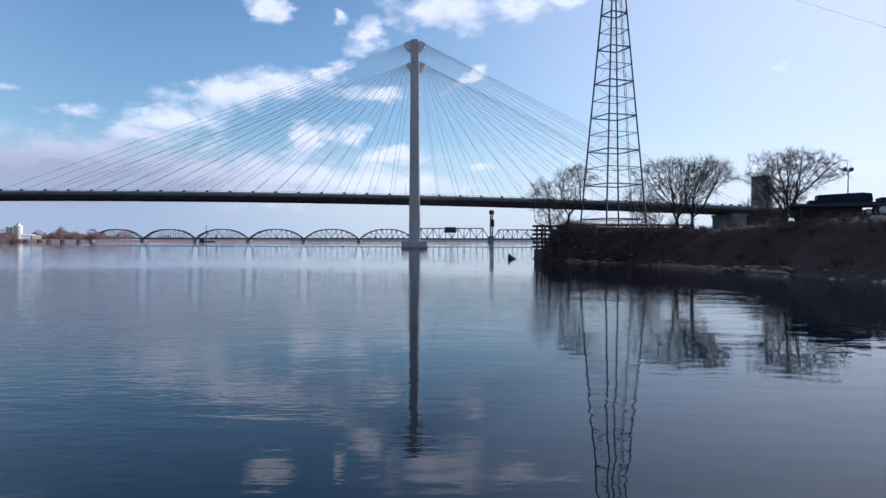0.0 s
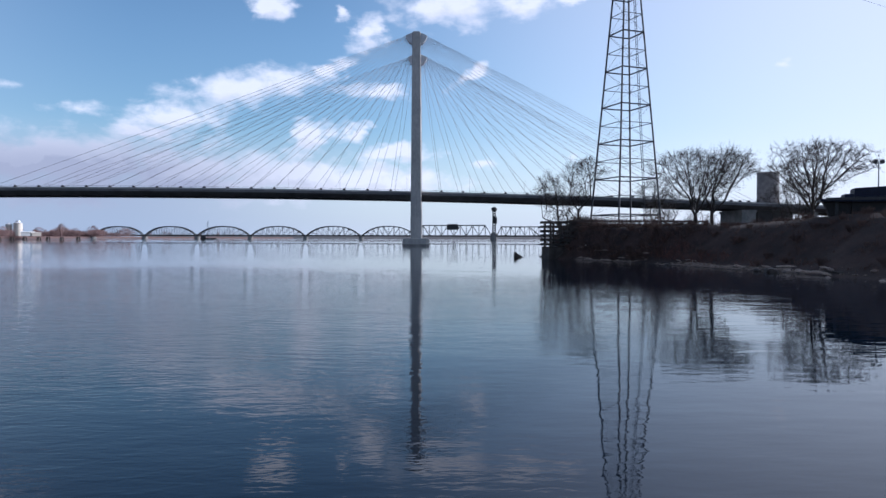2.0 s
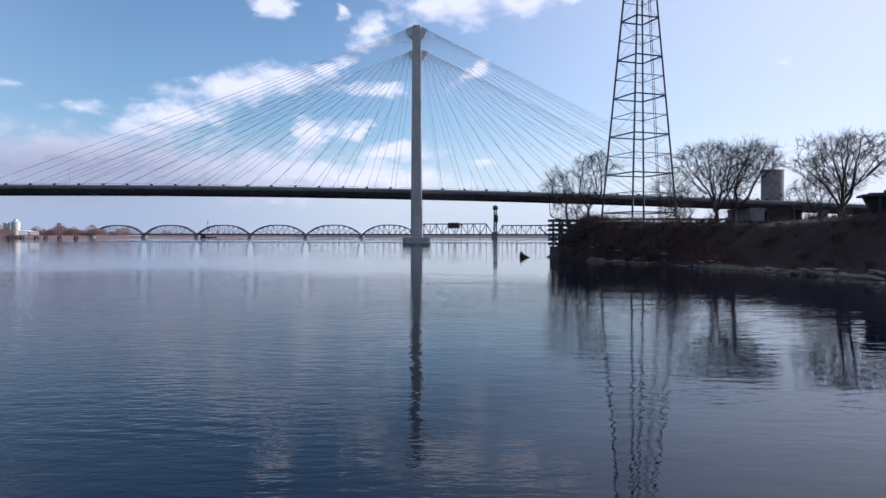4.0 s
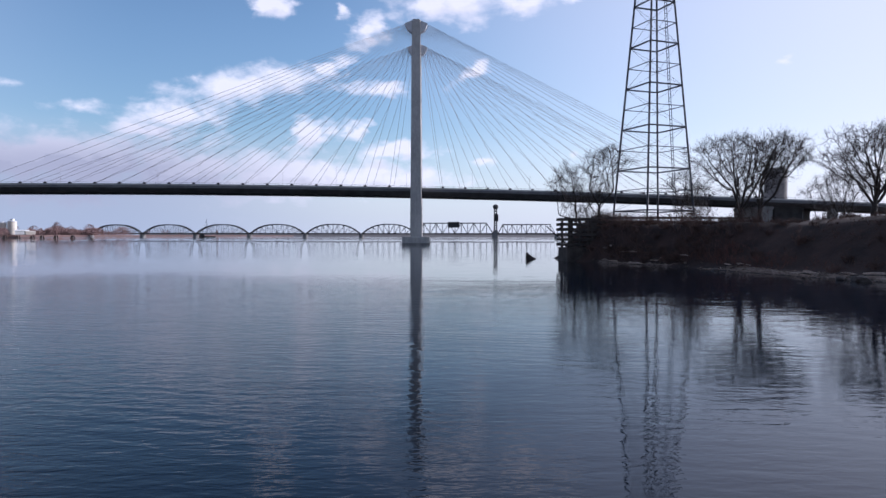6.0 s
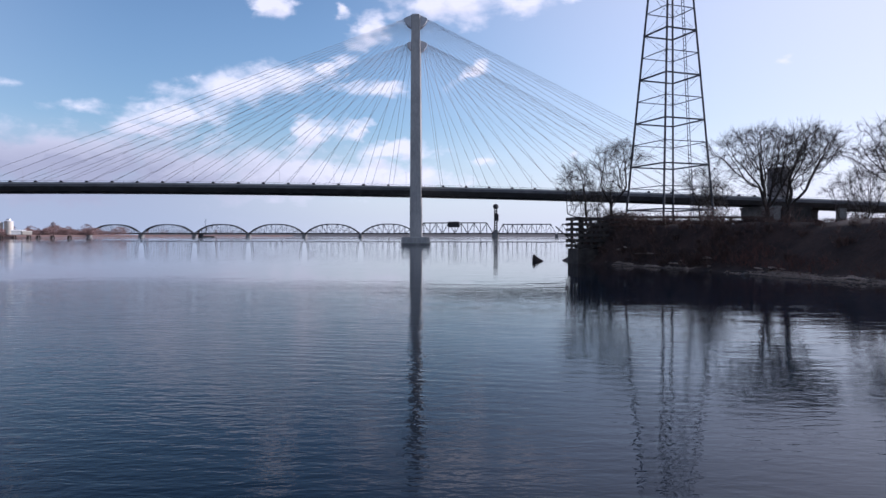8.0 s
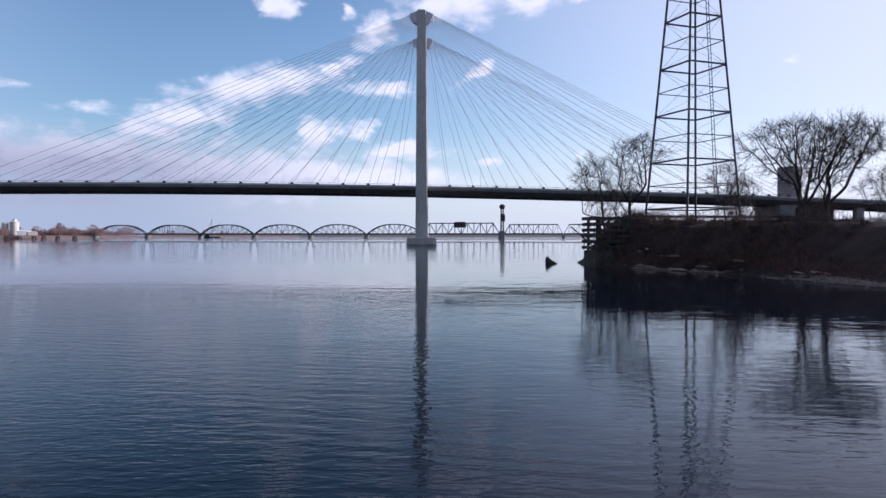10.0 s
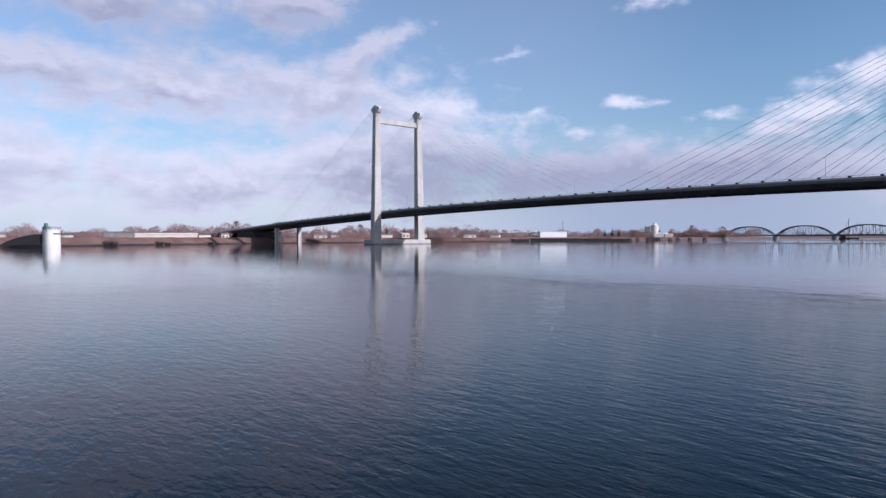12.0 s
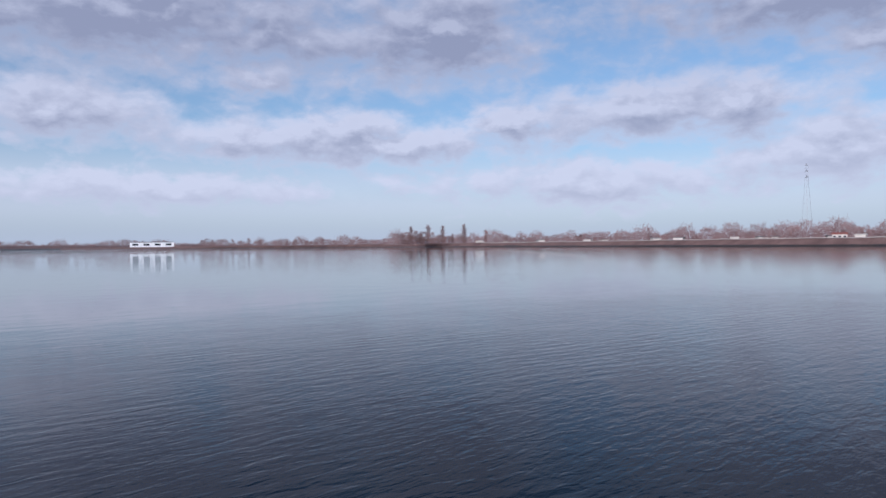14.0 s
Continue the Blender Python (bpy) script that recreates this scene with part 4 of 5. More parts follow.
def build_brush():
    rng = random.Random(3)
    kinds = [brush_mesh(k, 70, 0.9, 1.5).mesh("brush", BRUSH) for k in range(4)]
    for k in range(270):
        tip = k % 5 < 3
        y = rng.uniform(-165, -140) if tip else rng.uniform(-212, -150)
        d = rng.uniform(0.6, 5.5) if tip and k % 3 else rng.uniform(0.8, 13) if tip else rng.choice((rng.uniform(1.5, 12), rng.uniform(5, 10)))
        x = smooth_line(RIGHT_SHORE, y) + d
        ob = new("brush", kinds[k % 4])
        sc = rng.uniform(0.5, 1.1) * ((0.62 if d < 5 else 0.45) if tip else 0.6)
        ob.matrix_basis = pose(x, y, ground_z(x, y) - 0.05, 0, 0, rng.uniform(0, 360)) @ Matrix.Diagonal((sc, sc, sc, 1))
        tagged(ob, "low dead brown brush on the bank", "brush", "brush on the bank")


build_brush()


def rock_mesh(seed):
    bm = bmesh.new()
    bmesh.ops.create_icosphere(bm, subdivisions=2, radius=1.0)
    for v in bm.verts:
        v.co *= 1 + 0.35 * noise.noise(v.co * 1.3 + Vector((seed * 7.1, 0, 0)))
        v.co.z *= 0.6
    me = bpy.data.meshes.new("rock")
    bm.to_mesh(me)
    bm.free()
    me.materials.append(ROCK)
    return me


def build_rocks():
    rng = random.Random(9)
    kinds = [rock_mesh(k) for k in range(5)]
    for k in range(150):
        y = rng.uniform(-214, -146)
        x = smooth_line(RIGHT_SHORE, y) + rng.uniform(-0.5, 1.6)
        ob = new("rock", kinds[k % 5])
        r = rng.choice((0.06, 0.08, 0.11, 0.19)) * rng.uniform(0.7, 1.3)
        ob.matrix_basis = pose(x, y, max(ground_z(x, y), -0.1) + 0.1 * r, rng.uniform(-20, 20), 0, rng.uniform(0, 360)) @ Matrix.Diagonal((r * 1.3, r, r, 1))
        tagged(ob, "pale brown rock at the waterline", "rock", "rocks along the waterline")


build_rocks()


def build_snag():
    at = pose(16.7, -142.5, 0, 0, 0, 5)
    snag = thing("sunken_snag", "dark pointed stump of a log jutting out of the water", "log", at)
    rings = []
    for x, top, w in ((0.75, 0.08, 0.10), (0.4, 0.26, 0.26), (0.0, 0.52, 0.30), (-0.32, 0.84, 0.20), (-0.5, 0.72, 0.16), (-0.56, 0.30, 0.22)):
        rings.append([(x, -w, -0.6), (x + 0.1, w, -0.6), (x + 0.05, w, 0.55 * top), (x, 0.3 * w, top), (x - 0.03, -0.3 * w, top * 0.96), (x, -w, 0.5 * top)])
    part("stump", Shape().loft(rings), TIMBER, snag, smooth=True)


build_snag()


def wheel(name, parent, at, r, w):
    ob = part(name, Shape().loft([[(k * math.cos(a * math.pi / 10), y, k * math.sin(a * math.pi / 10)) for a in range(20)]
                                  for k, y in ((r * 0.86, -w / 2), (r, -w / 2 + 0.05), (r, w / 2 - 0.05), (r * 0.86, w / 2))]), RUBBER, parent, at=at)
    part("rim", Shape().loft([[(k * math.cos(a * math.pi / 8), y, k * math.sin(a * math.pi / 8)) for a in range(16)] for k, y in ((r * 0.66, -w / 2 - 0.03), (r * 0.66, w / 2 + 0.03))]),
         STEEL_PALE, ob, "pale steel rim")


def build_trailer():
    """A lowbed trailer on the bank's top, deck towards the river."""
    x, y = 39.2, -178.2
    tr = thing("flatbed_trailer", "dark flatbed trailer with a blue-black load parked on the bank", "trailer", pose(x, y, ground_z(x + 7.5, y - 3.3) + 0.05, 0, 0, -24))
    length = 14.5
    part("deck", Shape().loft([[(0, yy, 0.95), (3.4, yy, 0.85), (length, yy, 0.95), (length, yy, 1.4), (3.2, yy, 1.3), (0, yy, 1.12)] for yy in (-1.3, 1.3)]), PAINT_DARK, tr)
    part("load", Shape().loft([[(2.6, yy, 1.3), (7.2, yy, 1.38), (7.1, yy, 2.1), (6.4, yy, 2.22), (2.65, yy, 2.05)] for yy in (-1.2, 1.2)]), PAINT_DARK, tr, "dark blue box load")
    part("load_step", Shape().box((1.9, -1.1, 1.24), (2.57, 1.1, 1.55)), PAINT_DARK, tr)
    part("rear_rack", Shape().box((7.8, -1.2, 1.42), (14.3, 1.2, 1.72)), PAINT_DARK, tr)
    part("side_rail", Shape().box((0.4, -1.37, 1.0), (length, -1.31, 1.24)), RAIL_STEEL, tr)
    # two black blocks added to stand for the shadow under the trailer's deck
    part("nose_shade_fill", Shape().loft([[(0.9, yy, -0.5), (2.45, yy, -0.5), (2.45, yy, 0.86), (0.3, yy, 0.92), (0.5, yy, 0.5)] for yy in (-0.6, 0.6)]), BLACK_STEEL_AND_SHADE, tr)
    part("under_deck_shade_fill", Shape().box((2.5, -0.75, -0.3), (6.4, 0.75, 0.86)), BLACK_STEEL_AND_SHADE, tr)
    for yy in (-1.24, 1.1):
        for xx, r in ((6.8, 0.34), (8.0, 0.55), (9.4, 0.55)):
            wheel("wheel", tr, pose(xx, yy, r), r, 0.3)
    for yy in (-0.8, 0.8):
        part("landing_leg", Shape().box((1.2, yy - 0.1, -0.6), (1.45, yy + 0.1, 1.0)), RAIL_STEEL, tr)


build_trailer()


def build_park_lamp():
    x, y = 57.0, -160.0
    lamp = thing("floodlight_pole", "thin pole with twin floodlights on the bank", "floodlight", pose(x, y, ground_z(x, y) - 0.05))
    part("pole", Shape().tube([(0, 0, 0), (0, 0, 8.6)], [0.10, 0.06], 6), GALV, lamp)
    part("cross_arm", Shape().beam((-0.5, 0, 8.3), (0.5, 0, 8.3), 0.07), GALV, lamp)
    for s in (-0.42, 0.42):
        part("lamp_head", Shape().loft([[(s + a * k, b * k, z) for a, b in ((-1, -1), (1, -1), (1, 1), (-1, 1))] for z, k in ((8.28, 0.09), (8.4, 0.19), (8.72, 0.17), (8.8, 0.06))]), GALV, lamp)


build_park_lamp()


def build_block():
    x, y = 300.0, 343.0
    b = thing("concrete_storage_tower", "tall plain grey concrete storage tower beyond the bridge", "storage tower", pose(x, y, 0, 0, 0, 20))
    part("wall", Shape().loft([[(9.0 * math.cos(a * math.pi / 12), 9.0 * math.sin(a * math.pi / 12), z) for a in range(24)] for z in (2, 59.5)]), CONCRETE_DARK, b)
    part("roof", Shape().loft([[(k * math.cos(a * math.pi / 12), k * math.sin(a * math.pi / 12), z) for a in range(24)] for k, z in ((9.3, 59.5), (9.3, 60.2), (8.8, 60.3))]), CONCRETE_DARK, b)


build_block()


# ---------------------------------------------------------------- far bank: intake, buildings, docks, trees
def build_intake():
    at = pose(-342, -146.5, 0, 0, 0, 30)
    t = thing("water_intake", "white round concrete water intake tower with green machinery on top", "intake tower", at)
    part("drum", Shape().loft([[(k * math.cos(a * math.pi / 12), k * math.sin(a * math.pi / 12), z) for a in range(24)] for k, z in ((3.7, -2), (3.5, 7.2), (3.75, 7.2), (3.75, 7.7))]), PALE_DRUM, t)
    part("machinery", Shape().box((-2.6, -2.4, 7.7), (-0.4, -0.2, 9.2)).box((-2.2, -2.0, 9.2), (-1.0, -0.8, 10.6)), GREEN_PAINT, t)
    rail = Shape()
    for k in range(16):
        a = k * math.pi / 8
        rail.beam((3.6 * math.cos(a), 3.6 * math.sin(a), 7.7), (3.6 * math.cos(a), 3.6 * math.sin(a), 8.8), 0.08)
        a2 = a + math.pi / 8
        rail.beam((3.6 * math.cos(a), 3.6 * math.sin(a), 8.8), (3.6 * math.cos(a2), 3.6 * math.sin(a2), 8.8), 0.08)
    part("guard_rail", rail, GALV, t)
    lad = Shape()
    for sgn in (-0.25, 0.25):
        lad.beam((1.5 + sgn, -3.85, -0.5), (1.5 + sgn, -3.85, 8.4), 0.07)
    for k in range(22):
        lad.beam((1.25, -3.85, 0.4 * k - 0.3), (1.75, -3.85, 0.4 * k - 0.3), 0.05)
    part("ladder", lad, GALV, t)
    part("sign_board", Shape().box((3.0, -1.8, 5.6), (3.72, 1.4, 6.2)), GREEN_PAINT, t)
    g = thing("intake_walkway", "dark sloping steel walkway from the bank to the intake", "walkway", pose(-342, -146.5, 0, 0, 0, 57))
    prof = [(-3.3, 1.2), (-3.3, 5.9), (-9, 5.3), (-14, 4.2), (-18.5, 2.5), (-21, 0.9), (-21, -0.5), (-15, 0.7), (-10, 1.2)]
    part("girder", Shape().loft([[(x, y, z) for x, z in prof] for y in (-1.2, 1.2)]), BLACK_STEEL_AND_SHADE, g)


build_intake()


def build_building(name, label, x, y, yaw, w, d, h, wall, roof, roof_h=1.2, windows=0, base=None):
    """A low building: walls, a ridge roof, and a row of dark openings towards the river (its -y side)."""
    z = 4.2 if base is None else base
    b = thing(name, label, "building", pose(x, y, z - 0.4, 0, 0, yaw), "buildings on the far bank")
    part("wall", Shape().box((-w / 2, -d / 2, 0), (w / 2, d / 2, h + 0.4)), wall, b)
    e = 0.35
    part("roof", Shape().loft([[(s * (w / 2 + e), -d / 2 - e, h + 0.4), (s * (w / 2 + e), -d / 2 - e, h + 0.6), (s * (w / 2 + e), 0, h + 0.6 + roof_h), (s * (w / 2 + e), d / 2 + e, h + 0.6),
                                (s * (w / 2 + e), d / 2 + e, h + 0.4)] for s in (-1, 1)]), roof, b)
    for k in range(windows):
        u = (k + 0.5) / windows * w - w / 2
        part("window", Shape().box((u - w / windows * 0.26, -d / 2 - 0.05, h * 0.35), (u + w / windows * 0.26, -d / 2 + 0.1, h * 0.8)), GLASS, b)
    return b


CAM = Vector((3.8, -213.0, 0))


def polar(bearing, r):
    """A place by its bearing (degrees left of +y) and distance from the middle of the river."""
    a = radians(bearing)
    return CAM.x - r * math.sin(a), CAM.y + r * math.cos(a)


def far_building(name, label, bearing, r, w, d, h, wall, roof, roof_h=1.2, windows=0, turn=0.0):
    x, y = polar(bearing, r)
    return build_building(name, label, x, y, bearing + turn, w, d, h, wall, roof, roof_h, windows)


far_building("warehouse", "long low white warehouse on the far bank", 71.3, 500, 40, 12, 2.7, CREAM, WHITE, 0.5, 0, -6)
far_building("warehouse", "low dark-roofed shed beside the long warehouse", 74.6, 480, 17, 10, 3.2, ROOF, ROOF, 0.8, 0, -6)
far_building("white_hall", "white gabled hall on the far bank", 93.4, 440, 13, 10, 2.6, WHITE, WHITE, 1.0, 0)
far_building("house", "pale house with dark windows on the far bank", 96.0, 440, 7, 6, 2.4, CREAM, ROOF, 1.1, 3)
far_building("house", "small pale house with dark windows on the far bank", 97.4, 445, 6, 6, 2.2, CREAM, ROOF, 1.0, 2)
far_building("long_shed", "long low white shed behind the levee", 89.0, 425, 18, 8, 1.4, CREAM, WHITE, 0.6, 0)
far_building("house", "small pale house with a grey roof on the far bank", 85.8, 440, 9, 7, 2.6, CREAM, ROOF, 1.5, 2)
far_building("house", "small house with a grey roof on the far bank", 84.5, 445, 8, 7, 2.8, ROOF, ROOF, 1.5, 2)
far_building("dock_warehouse", "pale cream flat-roofed warehouse on the dock", 39.9, 620, 24, 14, 4.6, WHITE, CREAM, 0.3, 0, 12)
far_building("marina_hall", "white hall with open bays on the far shore", 158.0, 800, 44, 14, 4.6, WHITE, ROOF, 0.5, 4)
far_building("house", "house with a red roof on the far bank", 104.2, 540, 9, 7, 2.6, CREAM, ROOF_RED, 1.2, 3)
rng = random.Random(21)
for k in range(46):
    bearing = 18 + 116 * (k + rng.random()) / 46
    r = {True: 690, False: 470}[bearing < 42] + (0 if bearing < 98 else (bearing - 98) * 9) + rng.uniform(0, 90)
    if 60 < bearing < 66 or bearing < 30:
        continue
    w = rng.uniform(5, 10)
    r += 25
    far_building("house", "small cream house with a %s roof on the far bank" % ("pale" if k % 4 == 1 else "grey"), bearing, r, w, rng.uniform(7, 10),
                 rng.uniform(1.4, 2.4), CREAM, CREAM if k % 4 == 1 else ROOF, rng.uniform(0.6, 1.2), rng.choice((0, 0, 2)), rng.uniform(-25, 25))


def build_silo():
    x, y = polar(31.9, 800)
    for k, (dx, r, h) in enumerate(((-4.4, 3.0, 12.5), (2.9, 4.1, 14.0))):
        s = thing("grain_silo", "white cylindrical grain silo on the far shore", "silo", pose(x + dx, y + dx * 0.4, 3.8), "grain silos")
        part("drum", Shape().loft([[(r * math.cos(a * math.pi / 12), r * math.sin(a * math.pi / 12), z) for a in range(24)] for z in (0, h - 1)]), CREAM, s)
        if k:
            part("head_house", Shape().box((-1.6, -1.4, h - 0.6), (1.6, 1.4, h + 1.8)), WHITE, s)
        part("cap", Shape().loft([[(q * math.cos(a * math.pi / 12), q * math.sin(a * math.pi / 12), z) for a in range(24)] for q, z in ((r + 0.2, h - 1), (r + 0.2, h - 0.6), (0.6, h + 0.8))]), STEEL_PALE, s)


build_silo()


def build_crane_barge():
    """A floating crane beyond the railway bridge."""
    x, y = polar(18.1, 1330)
    barge = thing("crane_barge", "small dark floating crane with a tall mast beyond the railway bridge", "crane barge", pose(x, y, 0, 0, 0, 12))
    part("hull", Shape().loft([[(-14, -5, -1), (14, -5, -1), (14, 5, -1), (-14, 5, -1)], [(-16, -5, 2), (16, -5, 2), (16, 5, 2), (-16, 5, 2)]]), NEAR_BLACK, barge)
    part("cabin", Shape().box((-12, -3, 2), (-4, 3, 6)), RAIL_STEEL, barge)
    part("mast", Shape().beam((0, -1.2, 2), (0, 0, 34), 0.6).beam((0, 1.2, 2), (0, 0, 34), 0.6), RAIL_STEEL, barge)
    part("jib", Shape().beam((0, 0, 12), (15, 0, 27), 0.5), RAIL_STEEL, barge)
    part("back_stay", Shape().beam((-10, 0, 4), (0, 0, 33), 0.3), RAIL_STEEL, barge)


build_crane_barge()


def build_docks():
    for k, (bearing, r, w, h) in enumerate(((42.6, 575, 15, 2.4), (39.6, 585, 44, 2.9), (36.4, 605, 26, 2.6), (34.6, 640, 22, 2.3))):
        x, y = polar(bearing, r)
        d = thing("dock", "dark timber dock on piles along the far shore", "dock", pose(x, y, 0, 0, 0, bearing + 10), "docks on the far shore")
        part("deck", Shape().box((-w / 2, -4, h - 0.7), (w / 2, 5, h)), NEAR_BLACK, d)
        part("face", Shape().box((-w / 2, -3.6, -1), (w / 2, -3.2, h - 0.7)), NEAR_BLACK, d)
        for n in range(int(w / 3)):
            part("pile", Shape().tube([(-w / 2 + 1.5 + 3 * n, -4.2, -2), (-w / 2 + 1.5 + 3 * n, -4.2, h + 0.3)], 0.22, 6), NEAR_BLACK, d)
    for n, bearing in enumerate((33.6, 33.0, 32.2, 31.4, 30.5, 29.9, 29.0, 27.9)):
        x, y = polar(bearing, 690)
        d = thing("mooring_dolphin", "dark cluster of timber mooring piles in the water", "mooring piles", pose(x, y, 0), "mooring piles")
        for k in range(5):
            a = k * 1.26
            part("pile", Shape().tube([(2.2 * math.cos(a), 2.2 * math.sin(a), -2), (1.1 * math.cos(a), 1.1 * math.sin(a), 2.9)], 0.42, 6), TIMBER, d)


build_docks()


def far_tree(seed, height, width, tall=False):
    """A leafless tree of middle size, for the far banks."""
    rng = random.Random(seed)
    tree = thing("bank_tree", "leafless brownish tree on the far bank", "tree", pose(0, 0, -60), "bare trees on the far bank")
    trunk, crown = Shape(), Shape()
    stems = 3 if not tall else 2
    for s in range(stems):
        a0 = 6.28 * s / stems
        lean = Vector((math.cos(a0) * 0.25, math.sin(a0) * 0.25, 1)) if not tall else Vector((0.04 * s, 0, 1))
        trunk.tube([(0.2 * math.cos(a0), 0.2 * math.sin(a0), -0.5), lean * height * 0.3, lean * height * 0.62], [0.35, 0.25, 0.1], 5, caps=False)
    n = 330 if not tall else 300
    for _ in range(n):
        u = rng.random()
        z = height * (0.04 + 0.94 * u ** 0.8) if not tall else height * (0.1 + 0.88 * u)
        prof = math.sin(math.pi * min(max(0.12 + 0.9 * z / height, 0), 1)) ** 0.5
        a = rng.uniform(0, 6.28)
        r = width * 0.5 * prof * math.sqrt(rng.random()) * (1 + 0.7 * noise.noise((seed * 3.1 + z * 0.3, 1.3 * math.cos(a), 1.3 * math.sin(a))))
        p = Vector((r * math.cos(a), r * math.sin(a), z))
        d = Vector((math.cos(a) * 0.7, math.sin(a) * 0.7, rng.uniform(0.4, 1.5))).normalized()
        ln = rng.uniform(0.9, 2.2) * height / 10
        crown.tube([p - d * ln * 0.4, p + d * ln * 0.6], [0.075, 0.02], 3, caps=False)
        e = p + d * ln * 0.1 + Vector((rng.gauss(0, 0.5), rng.gauss(0, 0.5), rng.uniform(0.1, 0.8))) * ln * 0.5
        crown.tube([p, e], [0.05, 0.015], 3, caps=False)
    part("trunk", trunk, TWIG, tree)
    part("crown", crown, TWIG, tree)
    return tree


def plant_far_trees():
    kinds = [far_tree(k, 10, w) for k, w in ((1, 9.0), (2, 12.0), (3, 7.5), (4, 14.0))]
    poplars = [far_tree(k + 9, 18, 3.6, True) for k in range(2)]
    rng = random.Random(77)
    spots = []
    # named clumps: bearing, distance, height
    for bearing, r, h in ((91.8, 420, 8.2), (91.2, 424, 6.5), (85.0, 435, 9.5), (84.2, 430, 10.8), (83.4, 440, 9.0), (66.8, 560, 12.0), (66.0, 565, 13.5), (65.2, 570, 11.5),
                          (70.0, 540, 10), (72.0, 545, 9), (56.0, 620, 12), (53.0, 640, 9), (138.5, 790, 11), (137.8, 800, 14), (137.0, 795, 15), (136.3, 800, 14), (135.6, 790, 13), (135.0, 800, 11), (134.2, 795, 9)):
        spots.append((bearing, r, h))
    for k in range(230):
        bearing = 15 + 145 * (k + rng.random()) / 230
        if bearing < 26:
            r = 1420 + rng.uniform(-20, 120)
        elif bearing < 32:
            r = 860 + rng.uniform(-20, 120)
        elif bearing < 45:
            r = 730 + rng.uniform(0, 90)
        elif bearing < 98:
            r = 500 + rng.uniform(0, 90)
        else:
            r = 500 + (bearing - 98) * 9.5 + rng.uniform(0, 90)
        spots.append((bearing, r, rng.uniform(3.2, 6.8) * (1.3 if 26 < bearing < 30 else 1.0) * min(r, 950) / 560))
    for k, (bearing, r, h) in enumerate(spots):
        x, y = polar(bearing, r)
        sc = h / 10
        ob = copy_thing(kinds[k % 4], pose(x, y, 4.0, 0, 0, rng.uniform(0, 360)))
        ob.scale = (sc, sc, sc)
    for bearing, h in ((138.1, 13), (137.4, 21), (136.6, 15), (135.95, 23), (134.7, 21), (133.9, 12), (132.9, 23), (131.05, 17)):
        x, y = polar(bearing, 800 + rng.uniform(-10, 20))
        ob = copy_thing(poplars[k % 2], pose(x, y, 3.5, 0, 0, rng.uniform(0, 360)))
        ob["label"] = "tall narrow leafless poplar on the far bank"
        ob.scale = (h / 18 * 1.35, h / 18 * 1.35, h / 18)
        k += 1
    for ob in kinds + poplars:
        for c in list(ob.children):
            bpy.data.objects.remove(c)
        bpy.data.objects.remove(ob)


plant_far_trees()


def build_far_woods():
    """A low thicket of bare trees along the far banks, too many to count."""
    rng = random.Random(5)
    s = Shape()
    for k in range(1430):
        bearing = 24 + 147 * (k + rng.random()) / 1250 if k < 1250 else 26 + 7.5 * rng.random()
        if bearing < 32:
            r, top = 900 + rng.uniform(0, 60), 9.0
        elif bearing < 45:
            r, top = 760 + rng.uniform(0, 90), 9.0
        elif bearing < 98:
            r, top = 560 + rng.uniform(0, 90), 9.6
        else:
            r = 560 + (bearing - 98) * 9.5 + rng.uniform(0, 90)
            top = 14.5 if bearing < 120 else 12.5
        if 135 < bearing < 139:
            r, top = 815 + rng.uniform(-15, 25), 15.0
        if bearing > 150:
            r, top = 1150 + rng.uniform(0, 100), 12.0 if bearing > 157 else 9.0
        x, y = polar(bearing, r)
        h = top * (0.62 + 0.8 * max(noise.noise((bearing * 1.3, 0.3, 0.7)) + 0.3, 0)) * rng.uniform(0.7, 1.15)
        w = h * rng.uniform(0.5, 0.9)
        for _ in range(105):
            a, u = rng.uniform(0, 6.28), rng.random() ** 1.1
            q = w * math.sqrt(rng.random()) * math.sqrt(max(1 - 0.85 * u * u, 0))
            p = Vector((x + q * math.cos(a), y + q * math.sin(a), 3.4 + h * u * 0.9))
            d = Vector((rng.gauss(0, 0.6), rng.gauss(0, 0.6), 1)).normalized()
            ln = h * rng.uniform(0.12, 0.27)
            s.tube([p, p + d * ln], [0.15, 0.05], 3, caps=False)
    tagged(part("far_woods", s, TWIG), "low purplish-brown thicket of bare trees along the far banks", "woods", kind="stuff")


build_far_woods()


def build_pickup():
    x, y = 53.0, -136.0
    car = thing("pickup_truck", "dark pickup truck parked on the bank", "car", pose(x, y, ground_z(x, y), 0, 0, 6))
    prof = [(-2.6, 0.45), (2.5, 0.45), (2.6, 0.95), (1.3, 1.1), (0.7, 1.75), (-0.7, 1.8), (-0.95, 1.15), (-2.6, 1.12)]
    part("body", Shape().loft([[(px, yy, pz) for px, pz in prof] for yy in (-0.9, 0.9)]), PAINT_DARK, car)
    for yy in (-0.94, 0.91):
        part("window", Shape().box((-0.6, yy, 1.2), (0.6, yy + 0.03, 1.65)), GLASS, car)
        for xx in (-1.7, 1.7):
            wheel("wheel", car, pose(xx, yy * 0.92, 0.38), 0.38, 0.24)


build_pickup()


